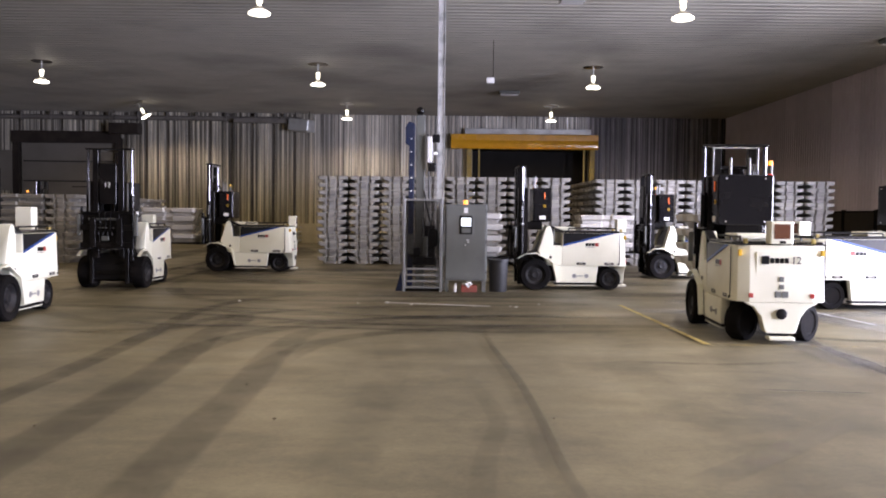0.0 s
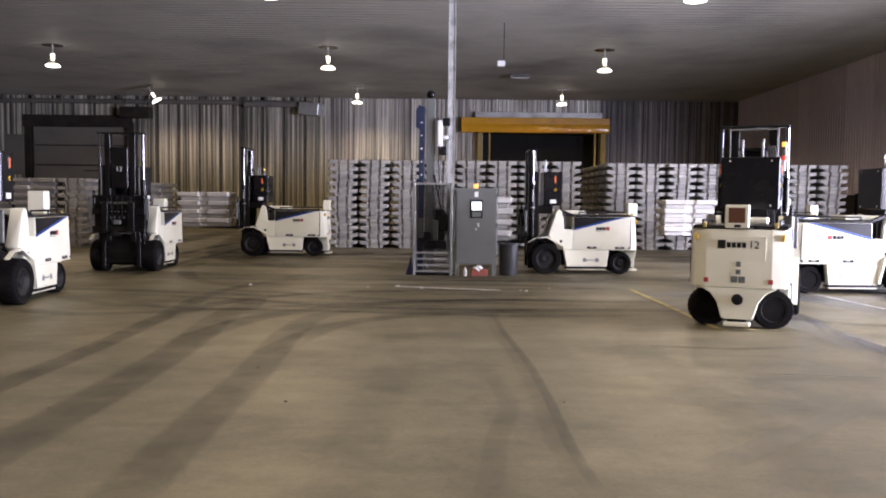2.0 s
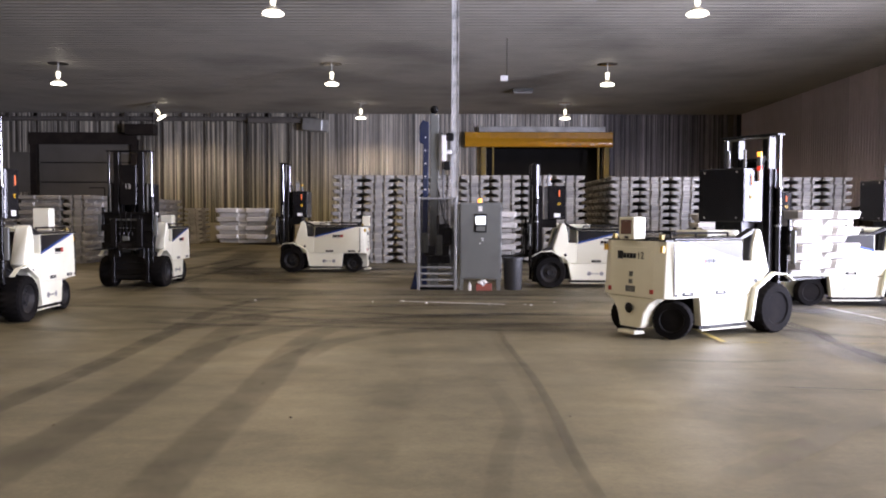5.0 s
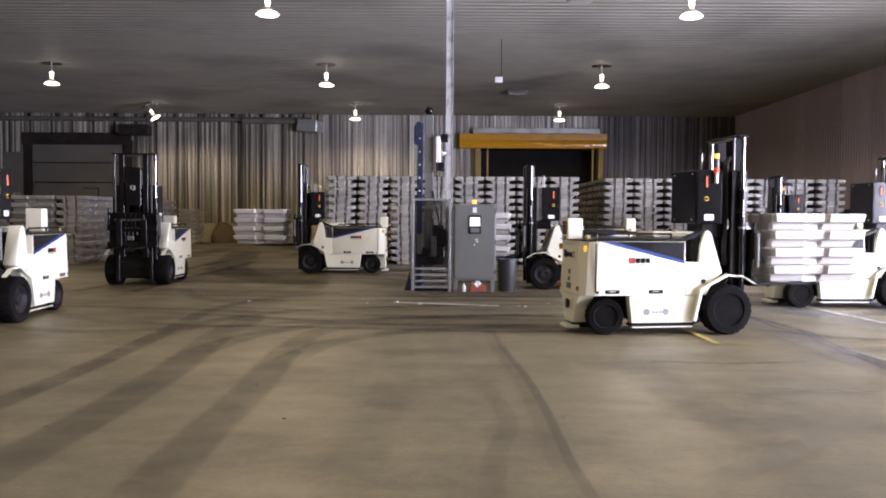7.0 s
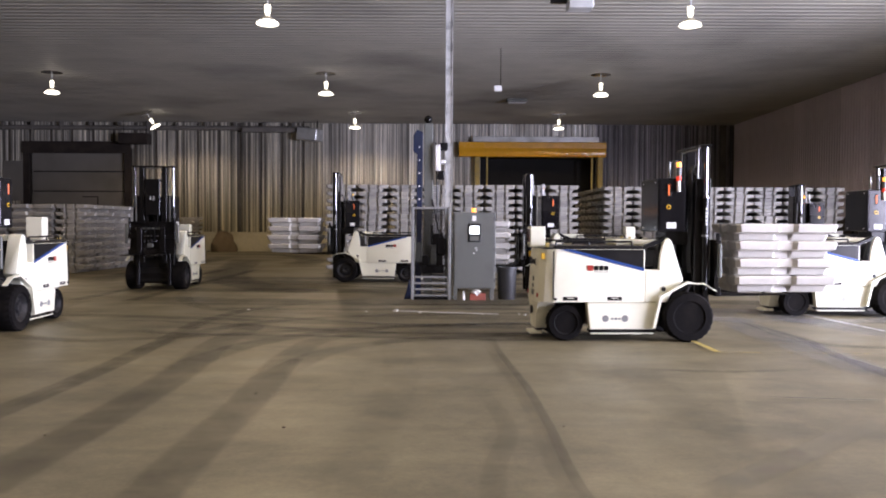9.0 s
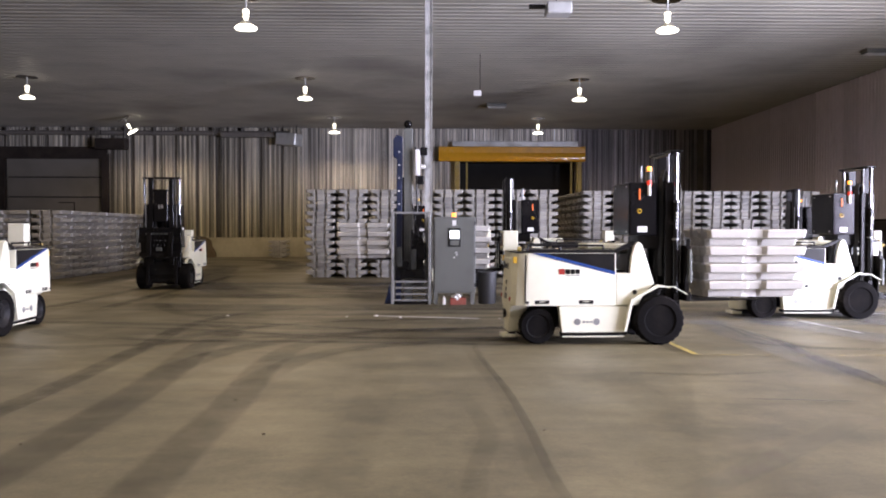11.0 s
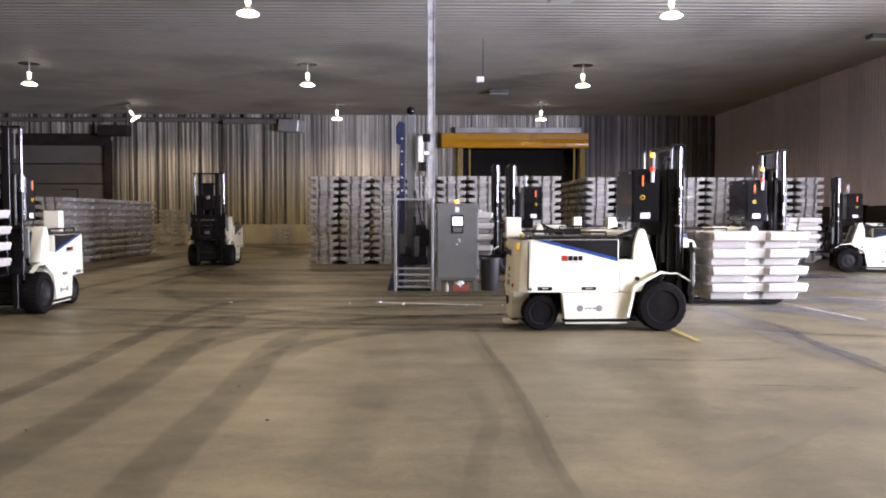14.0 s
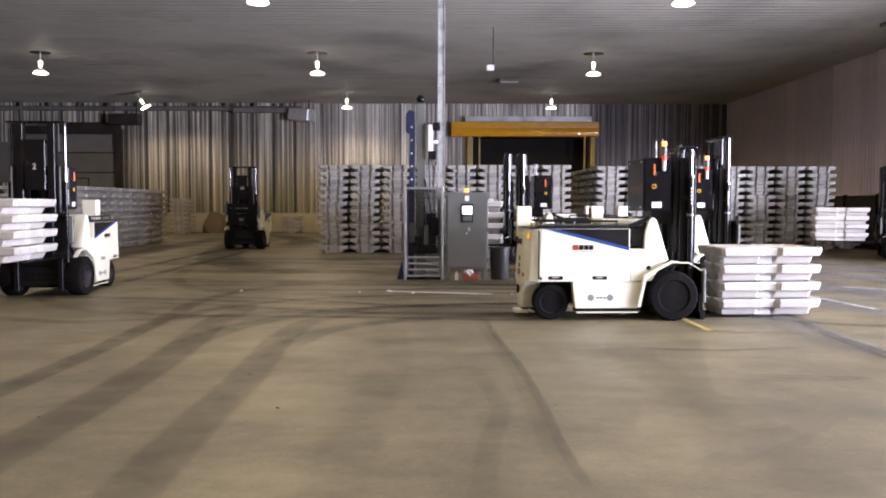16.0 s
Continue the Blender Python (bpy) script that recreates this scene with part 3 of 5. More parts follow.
def ingot_mesh(seed, material=ALU):
    """A cast ingot: broad lip on top, tapered foot, a waist on the long sides and grooves in the ends."""
    rnd = random.Random(seed)

    def ring(l, w, z, waist, groove):
        x, y = l / 2, w / 2
        pts = [(-x, -y + 0.06), (-x + 0.05, -y), (-0.15, -y), (-0.10, -y + waist), (0.10, -y + waist), (0.15, -y), (x - 0.05, -y), (x, -y + 0.06)]
        ends = [(x, -0.22), (x - groove, -0.195), (x - groove, -0.135), (x, -0.11), (x, 0.11), (x - groove, 0.135), (x - groove, 0.195), (x, 0.22)]
        half = pts + ends
        full = half + [(-a, -b) for a, b in half]
        return [bm.verts.new((a + rnd.uniform(-0.003, 0.003), b + rnd.uniform(-0.003, 0.003), z)) for a, b in full]

    bm = bmesh.new()
    lv = [ring(1.42, 0.58, 0.0, 0.0, 0.03), ring(1.44, 0.62, 0.02, 0.02, 0.05), ring(1.46, 0.66, 0.07, 0.05, 0.09), ring(1.47, 0.70, 0.105, 0.06, 0.10),
          ring(1.54, 1.03, 0.135, 0.06, 0.11), ring(IL, IW, 0.235, 0.06, 0.10), ring(IL - 0.03, IW - 0.03, IH - 0.006, 0.05, 0.02),
          ring(IL - 0.16, IW - 0.16, IH - 0.006, 0.04, 0.0), ring(IL - 0.24, IW - 0.26, IH - 0.03, 0.02, 0.0)]
    n = len(lv[0])
    for a, b in zip(lv, lv[1:]):
        for i in range(n):
            bm.faces.new((a[i], a[(i + 1) % n], b[(i + 1) % n], b[i]))
    bm.faces.new(lv[0][::-1])
    bm.faces.new(lv[-1])
    bmesh.ops.recalc_face_normals(bm, faces=bm.faces)
    return mesh_of("ingot", bm, material)


INGOTS = [ingot_mesh(s) for s in range(4)]
FRESH_INGOTS = [ingot_mesh(s, FRESH) for s in range(4)]
jit = random.Random(5)


def bundle(m, layers=4, label="bundle of four stacked cast aluminium ingots", group="stacked ingot bundles", casts=INGOTS):
    o = base("ingot_bundle", m)
    for k in range(layers):
        g = new("ingot", casts[jit.randrange(4)])
        g.parent = o
        g.matrix_basis = pose(jit.uniform(-0.02, 0.02), jit.uniform(-0.012, 0.012), k * (IH - 0.004), 0, 0, (180 if jit.random() < 0.5 else 0) + jit.uniform(-0.7, 0.7))
    return tagged(o, label, "ingots", group)


BH = 4 * (IH - 0.004) + 0.004


def column(x, y, turn, bundles, spread=0.03, casts=INGOTS):
    for k in range(bundles):
        bundle(pose(x + jit.uniform(-spread, spread), y + jit.uniform(-spread, spread), k * BH, 0, 0, turn + jit.uniform(-0.8, 0.8)), casts=casts)


for i in range(8):                       # middle block, ends towards the camera
    column(-3.78 + i * 1.135, 30.5, 90, 3)
for i in range(8):                       # block past the aisle
    column(6.25 + i * 1.10, 31.2, 90, 3)
for i in range(8):                       # the row behind
    column(-3.78 + i * 1.135, 32.15, 90, 3)
for i in range(1, 8):
    column(6.25 + i * 1.10, 32.82, 90, 3)
for j in range(1, 4):
    column(6.25, 31.2 + j * 1.62, 90, 3)
for i in range(6):                       # long low block along the left aisle
    for k in range(2):
        bundle(pose(-12.95 + jit.uniform(-0.03, 0.03), 29.4 + i * 1.6, k * BH, 0, 0, 90 + jit.uniform(-0.8, 0.8)))
    bundle(pose(-12.95, 29.4 + i * 1.6, 2 * BH, 0, 0, 90), 1, "part layer of cast aluminium ingots on a stack")
for i in range(3):                       # its near end, long sides outwards
    for k in range(2):
        bundle(pose(-14.32 - i * 1.6, 29.15 + jit.uniform(-0.03, 0.03), k * BH, 0, 0, jit.uniform(-0.8, 0.8)))
    bundle(pose(-14.32 - i * 1.6, 29.15, 2 * BH, 0, 0, 0), 1, "part layer of cast aluminium ingots on a stack")
# paler casts used to brighten the two stacks by the wall
column(-15.3, 49.8, 90, 2, casts=FRESH_INGOTS)
column(-9.0, 51.2, 90, 1, casts=FRESH_INGOTS)
for i in range(2):
    bundle(pose(15.2 + i * 1.15, 34.0, 0, 0, 0, 90))

# dark screens standing along the side wall past the stacks
def barrier_panel():
    o = base("barrier_screen")
    box_part("sheet", o, DOORFRAME, -0.03, 0.03, -1.22, 1.22, 0.12, 2.1, 0.004)
    for yy in (-1.25, 1.25):
        box_part("upright", o, MASTBLACK, -0.05, 0.05, yy - 0.05, yy + 0.05, 0, 2.18, 0.006)
    for z in (0.12, 2.1):
        box_part("rail", o, MASTBLACK, -0.04, 0.04, -1.2, 1.2, z - 0.03, z + 0.03, 0.004)
    for yy in (-1.25, 1.25):
        box_part("foot", o, MASTBLACK, -0.3, 0.3, yy - 0.06, yy + 0.06, 0, 0.03)
    return tagged(o, "dark steel barrier screen standing along the side wall", "screen", "barrier screens")


screen = barrier_panel()
screen.matrix_basis = pose(17.2, 31.3, 0)
for k in range(1, 4):
    copy_thing(screen, pose(17.2, 31.3 + k * 2.64, 0))

# ------------------------------------------------------------------ strapping station in the middle
cage = base("strapping_machine", pose(-0.35, 19.2, 0))
tagged(cage, "strapping machine with a blue mast inside a steel cage", "machine")
for px_, py_ in ((-0.42, -0.25), (0.42, -0.25), (-0.42, 0.55), (0.42, 0.55)):
    box_part("cage_post", cage, CAGE, px_ - 0.03, px_ + 0.03, py_ - 0.03, py_ + 0.03, 0, 2.12, 0.006)
for z in (0.10, 0.24, 0.38, 0.52, 2.09):
    box_part("cage_rail", cage, CAGE, -0.39, 0.39, -0.27, -0.23, z - 0.022, z + 0.022, 0.005)
    box_part("cage_rail", cage, CAGE, -0.39, 0.39, 0.53, 0.57, z - 0.022, z + 0.022, 0.005)
for yy in (-0.25, 0.55):
    bm = bmesh.new()
    for k in range(22):
        xx = -0.38 + k * 0.036
        add_box(bm, xx - 0.004, xx + 0.004, yy - 0.004, yy + 0.004, 0.545, 2.066)
    for k in range(40):
        zz = 0.57 + k * 0.0375
        add_box(bm, -0.388, 0.388, yy + 0.005, yy + 0.011, zz - 0.0035, zz + 0.0035)
    part("wire_mesh", bm, MASTBLACK, cage, "dark welded wire mesh panel")
for s in (-1, 1):
    for z in (0.24, 2.09):
        box_part("cage_rail", cage, CAGE, s * 0.42 - 0.02, s * 0.42 + 0.02, -0.22, 0.52, z - 0.022, z + 0.022)
bm = bmesh.new()
add_prism(bm, [(-0.36, 0.03), (-0.24, 0.03), (-0.20, 3.85), (-0.34, 3.9), (-0.42, 3.78), (-0.42, 3.4), (-0.33, 3.35)], 0.1, 0.3, 0.01)
part("blue_mast", bm, DKBLUE, cage, "dark blue bolted mast")
for z in (2.3, 2.6, 2.9, 3.2, 3.5):
    tube_part("bolt", cage, PAPER, (-0.28, 0.085, z), (-0.28, 0.10, z), 0.022, 8)
box_part("column", cage, GREY, -0.17, 0.03, 0.12, 0.32, 0, 4.05, 0.01, "grey steel lifting column")
bm = bmesh.new()
bmesh.ops.create_icosphere(bm, subdivisions=2, radius=0.10, matrix=pose(-0.08, 0.22, 4.15))
part("beacon_ball", bm, MASTBLACK, cage, "", True)
for i, (a0, a1, c0, c1) in enumerate(((0.08, 0.2, 2.95, 3.55), (0.2, 0.38, 3.42, 3.6), (0.2, 0.33, 3.12, 3.2), (0.14, 0.3, 2.75, 2.95))):
    box_part("strap_head", cage, PAPER if i % 2 == 0 else BLACK, a0, a1, 0.0, 0.2, c0, c1, 0.02)
tube_part("hose", cage, BLACK, (0.10, 0.05, 3.6), (0.14, 0.02, 2.0), 0.018)
box_part("carriage", cage, BLACK, -0.22, 0.3, -0.1, 0.3, 0.6, 0.78, 0.02)
box_part("drive_motor", cage, GREY, -0.02, 0.12, -0.05, 0.15, 0.79, 1.25, 0.02)
box_part("gearbox", cage, BLACK, -0.3, -0.05, -0.12, 0.12, 0.79, 1.0, 0.03)
box_part("motor_guard", cage, BLACK, -0.05, 0.28, 0.16, 0.4, 0.62, 1.5, 0.02)
box_part("drive_head", cage, MASTBLACK, 0.12, 0.34, 0.05, 0.3, 1.0, 1.42, 0.04)
box_part("valve_block", cage, GREY, -0.34, -0.2, -0.16, 0.0, 0.85, 1.3, 0.015)
tube_part("drive_shaft", cage, CHROME, (0.02, 0.0, 0.79), (0.02, 0.0, 1.7), 0.03, 10)
tube_part("hose", cage, BLACK, (-0.28, -0.1, 0.8), (0.25, -0.05, 0.62), 0.022)
tube_part("hose", cage, BLACK, (0.2, 0.1, 1.4), (0.02, 0.12, 2.3), 0.018)
box_part("base_plate", cage, MASTBLACK, -0.4, 0.4, -0.2, 0.5, 0.0, 0.06)
bm = bmesh.new()
add_prism(bm, [(-0.62, 0.0), (-0.46, 0.0), (-0.455, 0.12), (-0.5, 0.45), (-0.56, 0.2)], -0.1, 0.2, 0.01)
part("blue_foot", bm, DKBLUE, cage, "blue sheet-steel foot")
tube_part("mast_tip", cage, MASTBLACK, (-0.08, 0.22, 4.05), (-0.08, 0.22, 4.1), 0.05)

post = base("roof_post", pose(0.05, 19.6, 0))
tagged(post, "slender galvanised post with perforated flange up to the ceiling", "post")
box_part("web", post, POSTM, -0.065, 0.065, -0.05, 0.05, 0, CEIL - 0.05, 0.008)
box_part("flange", post, POSTM, -0.085, -0.066, -0.07, 0.07, 0, CEIL - 0.05)
box_part("flange", post, POSTM, 0.066, 0.085, -0.07, 0.07, 0, CEIL - 0.05)
box_part("foot_plate", post, POSTM, -0.16, 0.16, -0.16, 0.16, 0, 0.02)

cab = base("control_cabinet", pose(0.63, 19.1, 0))
tagged(cab, "grey steel control cabinet with a small lit screen on legs", "control cabinet")
box_part("housing", cab, GREY, -0.47, 0.49, -0.12, 0.33, 0.26, 2.0, 0.012)
box_part("cabinet_door", cab, GREY, -0.44, 0.46, -0.145, -0.121, 0.30, 1.96, 0.006)
for xx in (-0.46, 0.38):
    for yy in (-0.1, 0.25):
        box_part("leg", cab, GREY, xx, xx + 0.09, yy, yy + 0.07, 0, 0.258)
scr = box_part("screen_frame", cab, BLACK, -0.13, 0.15, -0.165, -0.146, 1.32, 1.74, 0.006)
box_part("screen", scr, WHITEGLOW, -0.10, 0.12, -0.172, -0.166, 1.50, 1.69, 0, "bright lit operator screen")
box_part("keypad", scr, GREY, -0.09, 0.11, -0.172, -0.166, 1.35, 1.46)
box_part("label_plate", cab, PAPER, -0.04, 0.05, -0.15, -0.146, 1.80, 1.92)
tube_part("push_button", cab, GALV, (0.06, -0.146, 1.14), (0.06, -0.175, 1.14), 0.022, 12)
tube_part("push_button", cab, PAPER, (0.0, -0.146, 1.07), (0.0, -0.165, 1.07), 0.018, 12)
box_part("notice", cab, GALV, 0.02, 0.08, -0.149, -0.146, 1.17, 1.20)
for z in (0.45, 1.15, 1.85):
    tube_part("hinge", cab, BLACK, (0.475, -0.14, z - 0.04), (0.475, -0.14, z + 0.04), 0.014, 8)
tube_part("beacon", cab, AMBER, (0.0, 0.1, 2.0), (0.0, 0.1, 2.09), 0.05, 14, "lit amber beacon")

rb = base("red_box", pose(0.70, 18.95, 0))
tagged(rb, "open red carton under the control cabinet", "box")
box_part("carton", rb, CARTONRED, -0.16, 0.2, -0.1, 0.12, 0.0, 0.16, 0.008)
fl = base("plastic_film", pose(0.69, 18.93, 0.17))
tagged(fl, "crumpled white plastic film on the red carton", "film")
bm = bmesh.new()
bmesh.ops.create_icosphere(bm, subdivisions=3, radius=0.135)
for v in bm.verts:
    v.co *= 0.75 + 0.55 * noise.noise(v.co * 14)
    v.co.z *= 0.7
part("crumple", bm, PAPER, fl)
bt = base("spray_bottle", pose(0.40, 18.93, 0))
tagged(bt, "small pale bottle standing on the floor", "bottle")
bm = bmesh.new()
add_lathe(bm, [(0.035, 0), (0.04, 0.01), (0.04, 0.13), (0.015, 0.17), (0.015, 0.2)], 12)
part("bottle", bm, PAPER, bt, "", True)

can = base("waste_bin", pose(1.40, 19.2, 0))
tagged(can, "black plastic waste bin standing beside the cabinet", "bin")
bm = bmesh.new()
add_lathe(bm, [(0.02, 0.01), (0.19, 0.0), (0.20, 0.02), (0.225, 0.70), (0.25, 0.71), (0.25, 0.75), (0.22, 0.75), (0.19, 0.05), (0.02, 0.04)], 22)
part("tub", bm, BIN, can, "", True)


# ------------------------------------------------------------------ floor markings and litter
def strip(name, pts, width, material, z=0.004, wear=None):
    """A ribbon along a smooth line on the floor."""
    P = [Vector((*p, z)) for p in pts]
    fine = []
    for i in range(len(P) - 1):
        p0, p1, p2, p3 = P[max(i - 1, 0)], P[i], P[i + 1], P[min(i + 2, len(P) - 1)]
        for k in range(12):
            t = k / 12
            fine.append(0.5 * ((2 * p1) + (p2 - p0) * t + (2 * p0 - 5 * p1 + 4 * p2 - p3) * t * t + (3 * p1 - p0 - 3 * p2 + p3) * t ** 3))
    fine.append(P[-1])
    bm = bmesh.new()
    cuts = (-0.5, -0.36, 0, 0.36, 0.5) if wear else (-0.5, 0.5)
    dense = (0.0, 0.82, 1.0, 0.82, 0.0)
    lay = bm.verts.layers.float.new("wear") if wear else None
    rows = []
    n = len(fine)
    for i, p in enumerate(fine):
        d = fine[min(i + 1, n - 1)] - fine[max(i - 1, 0)]
        s = Vector((-d.y, d.x, 0)).normalized() * width
        row = []
        for c, w in zip(cuts, dense):
            v = bm.verts.new(p + s * c)
            if lay:
                v[lay] = w * wear * min(1.0, 5 * i / n + 0.05, 5 * (n - 1 - i) / n + 0.05)
            row.append(v)
        rows.append(row)
    for a, b in zip(rows, rows[1:]):
        for i in range(len(a) - 1):
            bm.faces.new((a[i], a[i + 1], b[i + 1], b[i]))
    return part(name, bm, material)


TRACKS = [
    ([(-4.05, 4.5), (-4.0, 7.6), (-4.0, 9.75), (-4.13, 12.8), (-4.2, 14.75), (-3.7, 16.85), (-2.2, 18.6)], 0.36, 0.43),
    ([(-3.0, 3.2), (-2.99, 5.7), (-2.97, 7.0), (-3.03, 9.4), (-3.25, 11.9), (-3.3, 14.0), (-4.6, 16.8)], 0.52, 0.38),
    ([(-1.8, 3.0), (-1.84, 4.9), (-1.88, 6.4), (-1.89, 8.0), (-2.0, 10.9), (-1.6, 12.6), (0.2, 13.6)], 0.46, 0.38),
    ([(0.9, 4.85), (0.87, 5.77), (0.88, 7.16), (0.85, 8.81), (0.74, 10.72), (0.68, 12.58)], 0.10, 0.28),
    ([(0.8400000000000001, 4.85), (0.81, 5.77), (0.8200000000000001, 7.16), (0.79, 8.81), (0.6799999999999999, 10.72), (0.6200000000000001, 12.58)], 0.24, 0.15),
    ([(-5.2, 13.4), (-4.1, 12.8), (-2.8, 12.7), (-0.63, 12.5), (1.1, 12.3), (3.2, 12.6)], 0.3, 0.5),
    ([(-5.0, 15.7), (-3.0, 15.05), (-0.7, 14.2), (0.9, 14.3), (3.3, 14.0)], 0.34, 0.5),
    ([(-6.0, 14.6), (-4.0, 14.2), (-1.5, 13.2), (0.5, 13.0), (3.0, 13.3)], 0.3, 0.45),
    ([(-4.4, 16.8), (-2.0, 16.6), (0.8, 16.9), (3.0, 16.4)], 0.5, 0.45),
    ([(-7.0, 17.8), (-3.0, 17.6), (0.8, 17.7), (4.5, 17.6)], 0.5, 0.4),
    ([(-7.9, 18.5), (-7.6, 16.0), (-6.0, 13.6), (-3.4, 12.2)], 0.4, 0.25),
    ([(-6.8, 24.0), (-6.3, 20.0), (-5.0, 17.0), (-2.6, 15.0)], 0.4, 0.2),
    ([(0.2, 4.2), (0.36, 5.85), (0.52, 7.0), (0.3, 9.0)], 0.2, 0.14),
    ([(-0.6, 3.6), (-0.62, 6.2), (-0.5, 9.5), (-0.8, 12.0)], 0.5, 0.1),
    ([(2.2, 3.8), (2.4, 6.2), (2.2, 9.5), (3.0, 12.0)], 0.6, 0.1),
    # this one is the dark floor joint at the right, drawn as a track
    ([(5.06, 7.2), (5.06, 9.3), (5.2, 11.4), (5.4, 12.6), (5.2, 15.0)], 0.22, 0.6),
    ([(4.6, 12.9), (5.6, 11.9), (7.0, 11.7), (9.0, 12.2)], 0.34, 0.4),
    ([(2.4, 9.8), (3.4, 9.7), (4.4, 9.9)], 0.16, 0.3),
    ([(2.2, 21.5), (-1.0, 22.2), (-4.5, 23.5), (-9.0, 23.8)], 0.5, 0.45),
    ([(-7.1, 32.0), (-7.0, 27.0), (-7.0, 22.5), (-6.9, 17.0)], 0.4, 0.5),
    ([(-3.15, 9.6), (-2.7, 11.8), (-1.4, 13.4), (1.0, 14.3), (4.0, 14.2)], 0.5, 0.45),
    ([(-1.95, 9.0), (-1.5, 11.2), (-0.2, 12.4), (2.0, 13.0), (4.5, 13.0)], 0.45, 0.4),
    ([(-4.1, 11.0), (-3.6, 13.6), (-2.0, 15.2), (1.0, 16.0), (3.4, 16.3)], 0.4, 0.45),
    ([(-7.2, 12.8), (-5.4, 12.0), (-3.6, 12.6), (-1.0, 13.8), (2.0, 14.6)], 0.4, 0.35),
    ([(-9.0, 15.4), (-6.0, 15.2), (-3.0, 14.5), (0.0, 13.9), (3.0, 13.6)], 0.5, 0.4),
    ([(-9.0, 19.0), (-4.0, 18.4), (1.0, 18.2), (6.0, 18.6), (11.0, 18.0)], 1.3, 0.45),
    ([(-8.0, 21.6), (-3.0, 21.2), (2.0, 21.8), (8.0, 21.4)], 1.5, 0.5),
    ([(-9.5, 26.5), (-5.0, 26.0), (0.0, 26.3), (6.0, 26.0), (12.0, 26.6)], 1.6, 0.55),
    ([(-9.5, 24.2), (-5.0, 24.4), (0.0, 24.0), (6.0, 24.4), (13.0, 24.6)], 1.5, 0.55),
    ([(-9.8, 41.0), (-8.6, 35.0), (-7.6, 29.0), (-6.0, 24.0), (-3.0, 20.0)], 1.6, 0.55),
    ([(-5.5, 17.2), (-2.5, 15.9), (0.5, 15.2), (3.4, 15.4)], 0.8, 0.3),
    ([(-5.5, 13.9), (-3.0, 13.6), (-0.5, 13.0), (2.0, 12.7)], 0.9, 0.3),
    ([(-11.5, 44.0), (-11.0, 38.0), (-10.6, 30.0), (-10.2, 22.0)], 1.4, 0.5),
    ([(-14.0, 47.0), (-9.0, 46.0), (-6.5, 40.0), (-6.0, 33.0)], 1.6, 0.55),
    ([(-8.2, 32.0), (-8.2, 27.0), (-8.15, 22.5), (-8.2, 17.0)], 0.4, 0.5),
]
for pts, w, k in TRACKS:
    tagged(strip("tyre_mark", pts, w, MARK, 0.003 + 0.0006 * len(pts) + 0.0003 * TRACKS.index((pts, w, k)), k), "dark rubber tyre mark on the concrete floor", "tyre mark", "tyre marks", "structure")
tagged(strip("polished_track", [(5.49, 17.62), (5.06, 13.94), (5.03, 11.63), (5.02, 10.14), (4.94, 8.95)], 0.75, POLISHED_DAYLIT, 0.0185, 0.34), "bluish track on the concrete, wheel polish with daylight in its colour", "floor wear", kind="structure")
# broad bluish bands paint the daylight spread over the right-hand floor
for pts, w in (([(6.0, 18.0), (6.5, 15.0), (7.2, 12.4), (7.6, 10.0)], 1.0), ([(3.4, 15.4), (6.5, 14.9), (10.5, 15.4)], 0.9), ([(4.5, 17.0), (7.5, 16.5), (12.0, 17.2)], 1.1),
               ([(8.0, 19.0), (8.6, 15.0), (8.2, 11.0)], 1.2), ([(9.6, 22.0), (10.4, 18.0), (10.2, 14.0)], 1.3),
               ([(7.2, 20.4), (10.5, 19.6), (14.5, 20.4)], 1.6), ([(8.5, 24.0), (11.5, 21.8), (15.0, 22.6)], 1.7), ([(11.2, 25.0), (12.2, 20.0), (12.0, 15.0)], 1.5)):
    tagged(strip("polished_track", pts, w, POLISHED_DAYLIT, 0.0188 + 0.0008 * w, 0.42), "bluish track on the concrete, wheel polish with daylight in its colour", "floor wear", kind="structure")
tagged(strip("dust_smear", [(1.65, 5.21), (2.15, 5.67), (2.68, 6.17), (3.88, 7.32)], 0.3, DUST, 0.0188, 0.4), "pale dusty smear across the concrete", "floor wear", kind="structure")
for pts in ([(5.22, 14.52), (5.13, 12.78), (5.35, 11.79)], [(5.16, 10.57), (5.19, 9.93), (5.12, 9.22)], [(3.19, 8.22), (3.81, 8.13), (4.28, 8.07)], [(8.47, 17.34), (8.45, 16.2), (8.47, 15.29)]):
    tagged(strip("floor_joint", pts, 0.05, MARK, 0.0215, 0.9), "dark dirt-filled crack in the concrete floor", "floor joint", kind="structure")
tagged(strip("yellow_line", [(3.56, 16.2), (3.61, 13.6), (3.65, 11.15)], 0.085, PAINTY, 0.0225), "worn yellow painted bay line", "floor marking", kind="structure")
tagged(strip("yellow_line", [(3.7, 11.15), (4.7, 11.1), (7.5, 11.0)], 0.075, PAINTYF, 0.0225), "worn yellow painted bay line", "floor marking", kind="structure")
tagged(strip("white_line", [(6.9, 16.0), (7.0, 14.7), (7.13, 13.4)], 0.08, PAINTW, 0.0225), "worn white painted line", "floor marking", kind="structure")
tagged(strip("white_line", [(8.4, 17.2), (9.6, 16.2), (10.6, 15.4)], 0.08, PAINTW, 0.0225), "worn white painted line", "floor marking", kind="structure")
tagged(strip("white_line", [(-0.95, 16.25), (0.0, 16.0), (1.0, 15.75)], 0.13, PAPER, 0.0225), "thin spilled white line on the floor", "floor marking", kind="structure")
jl = random.Random(9)
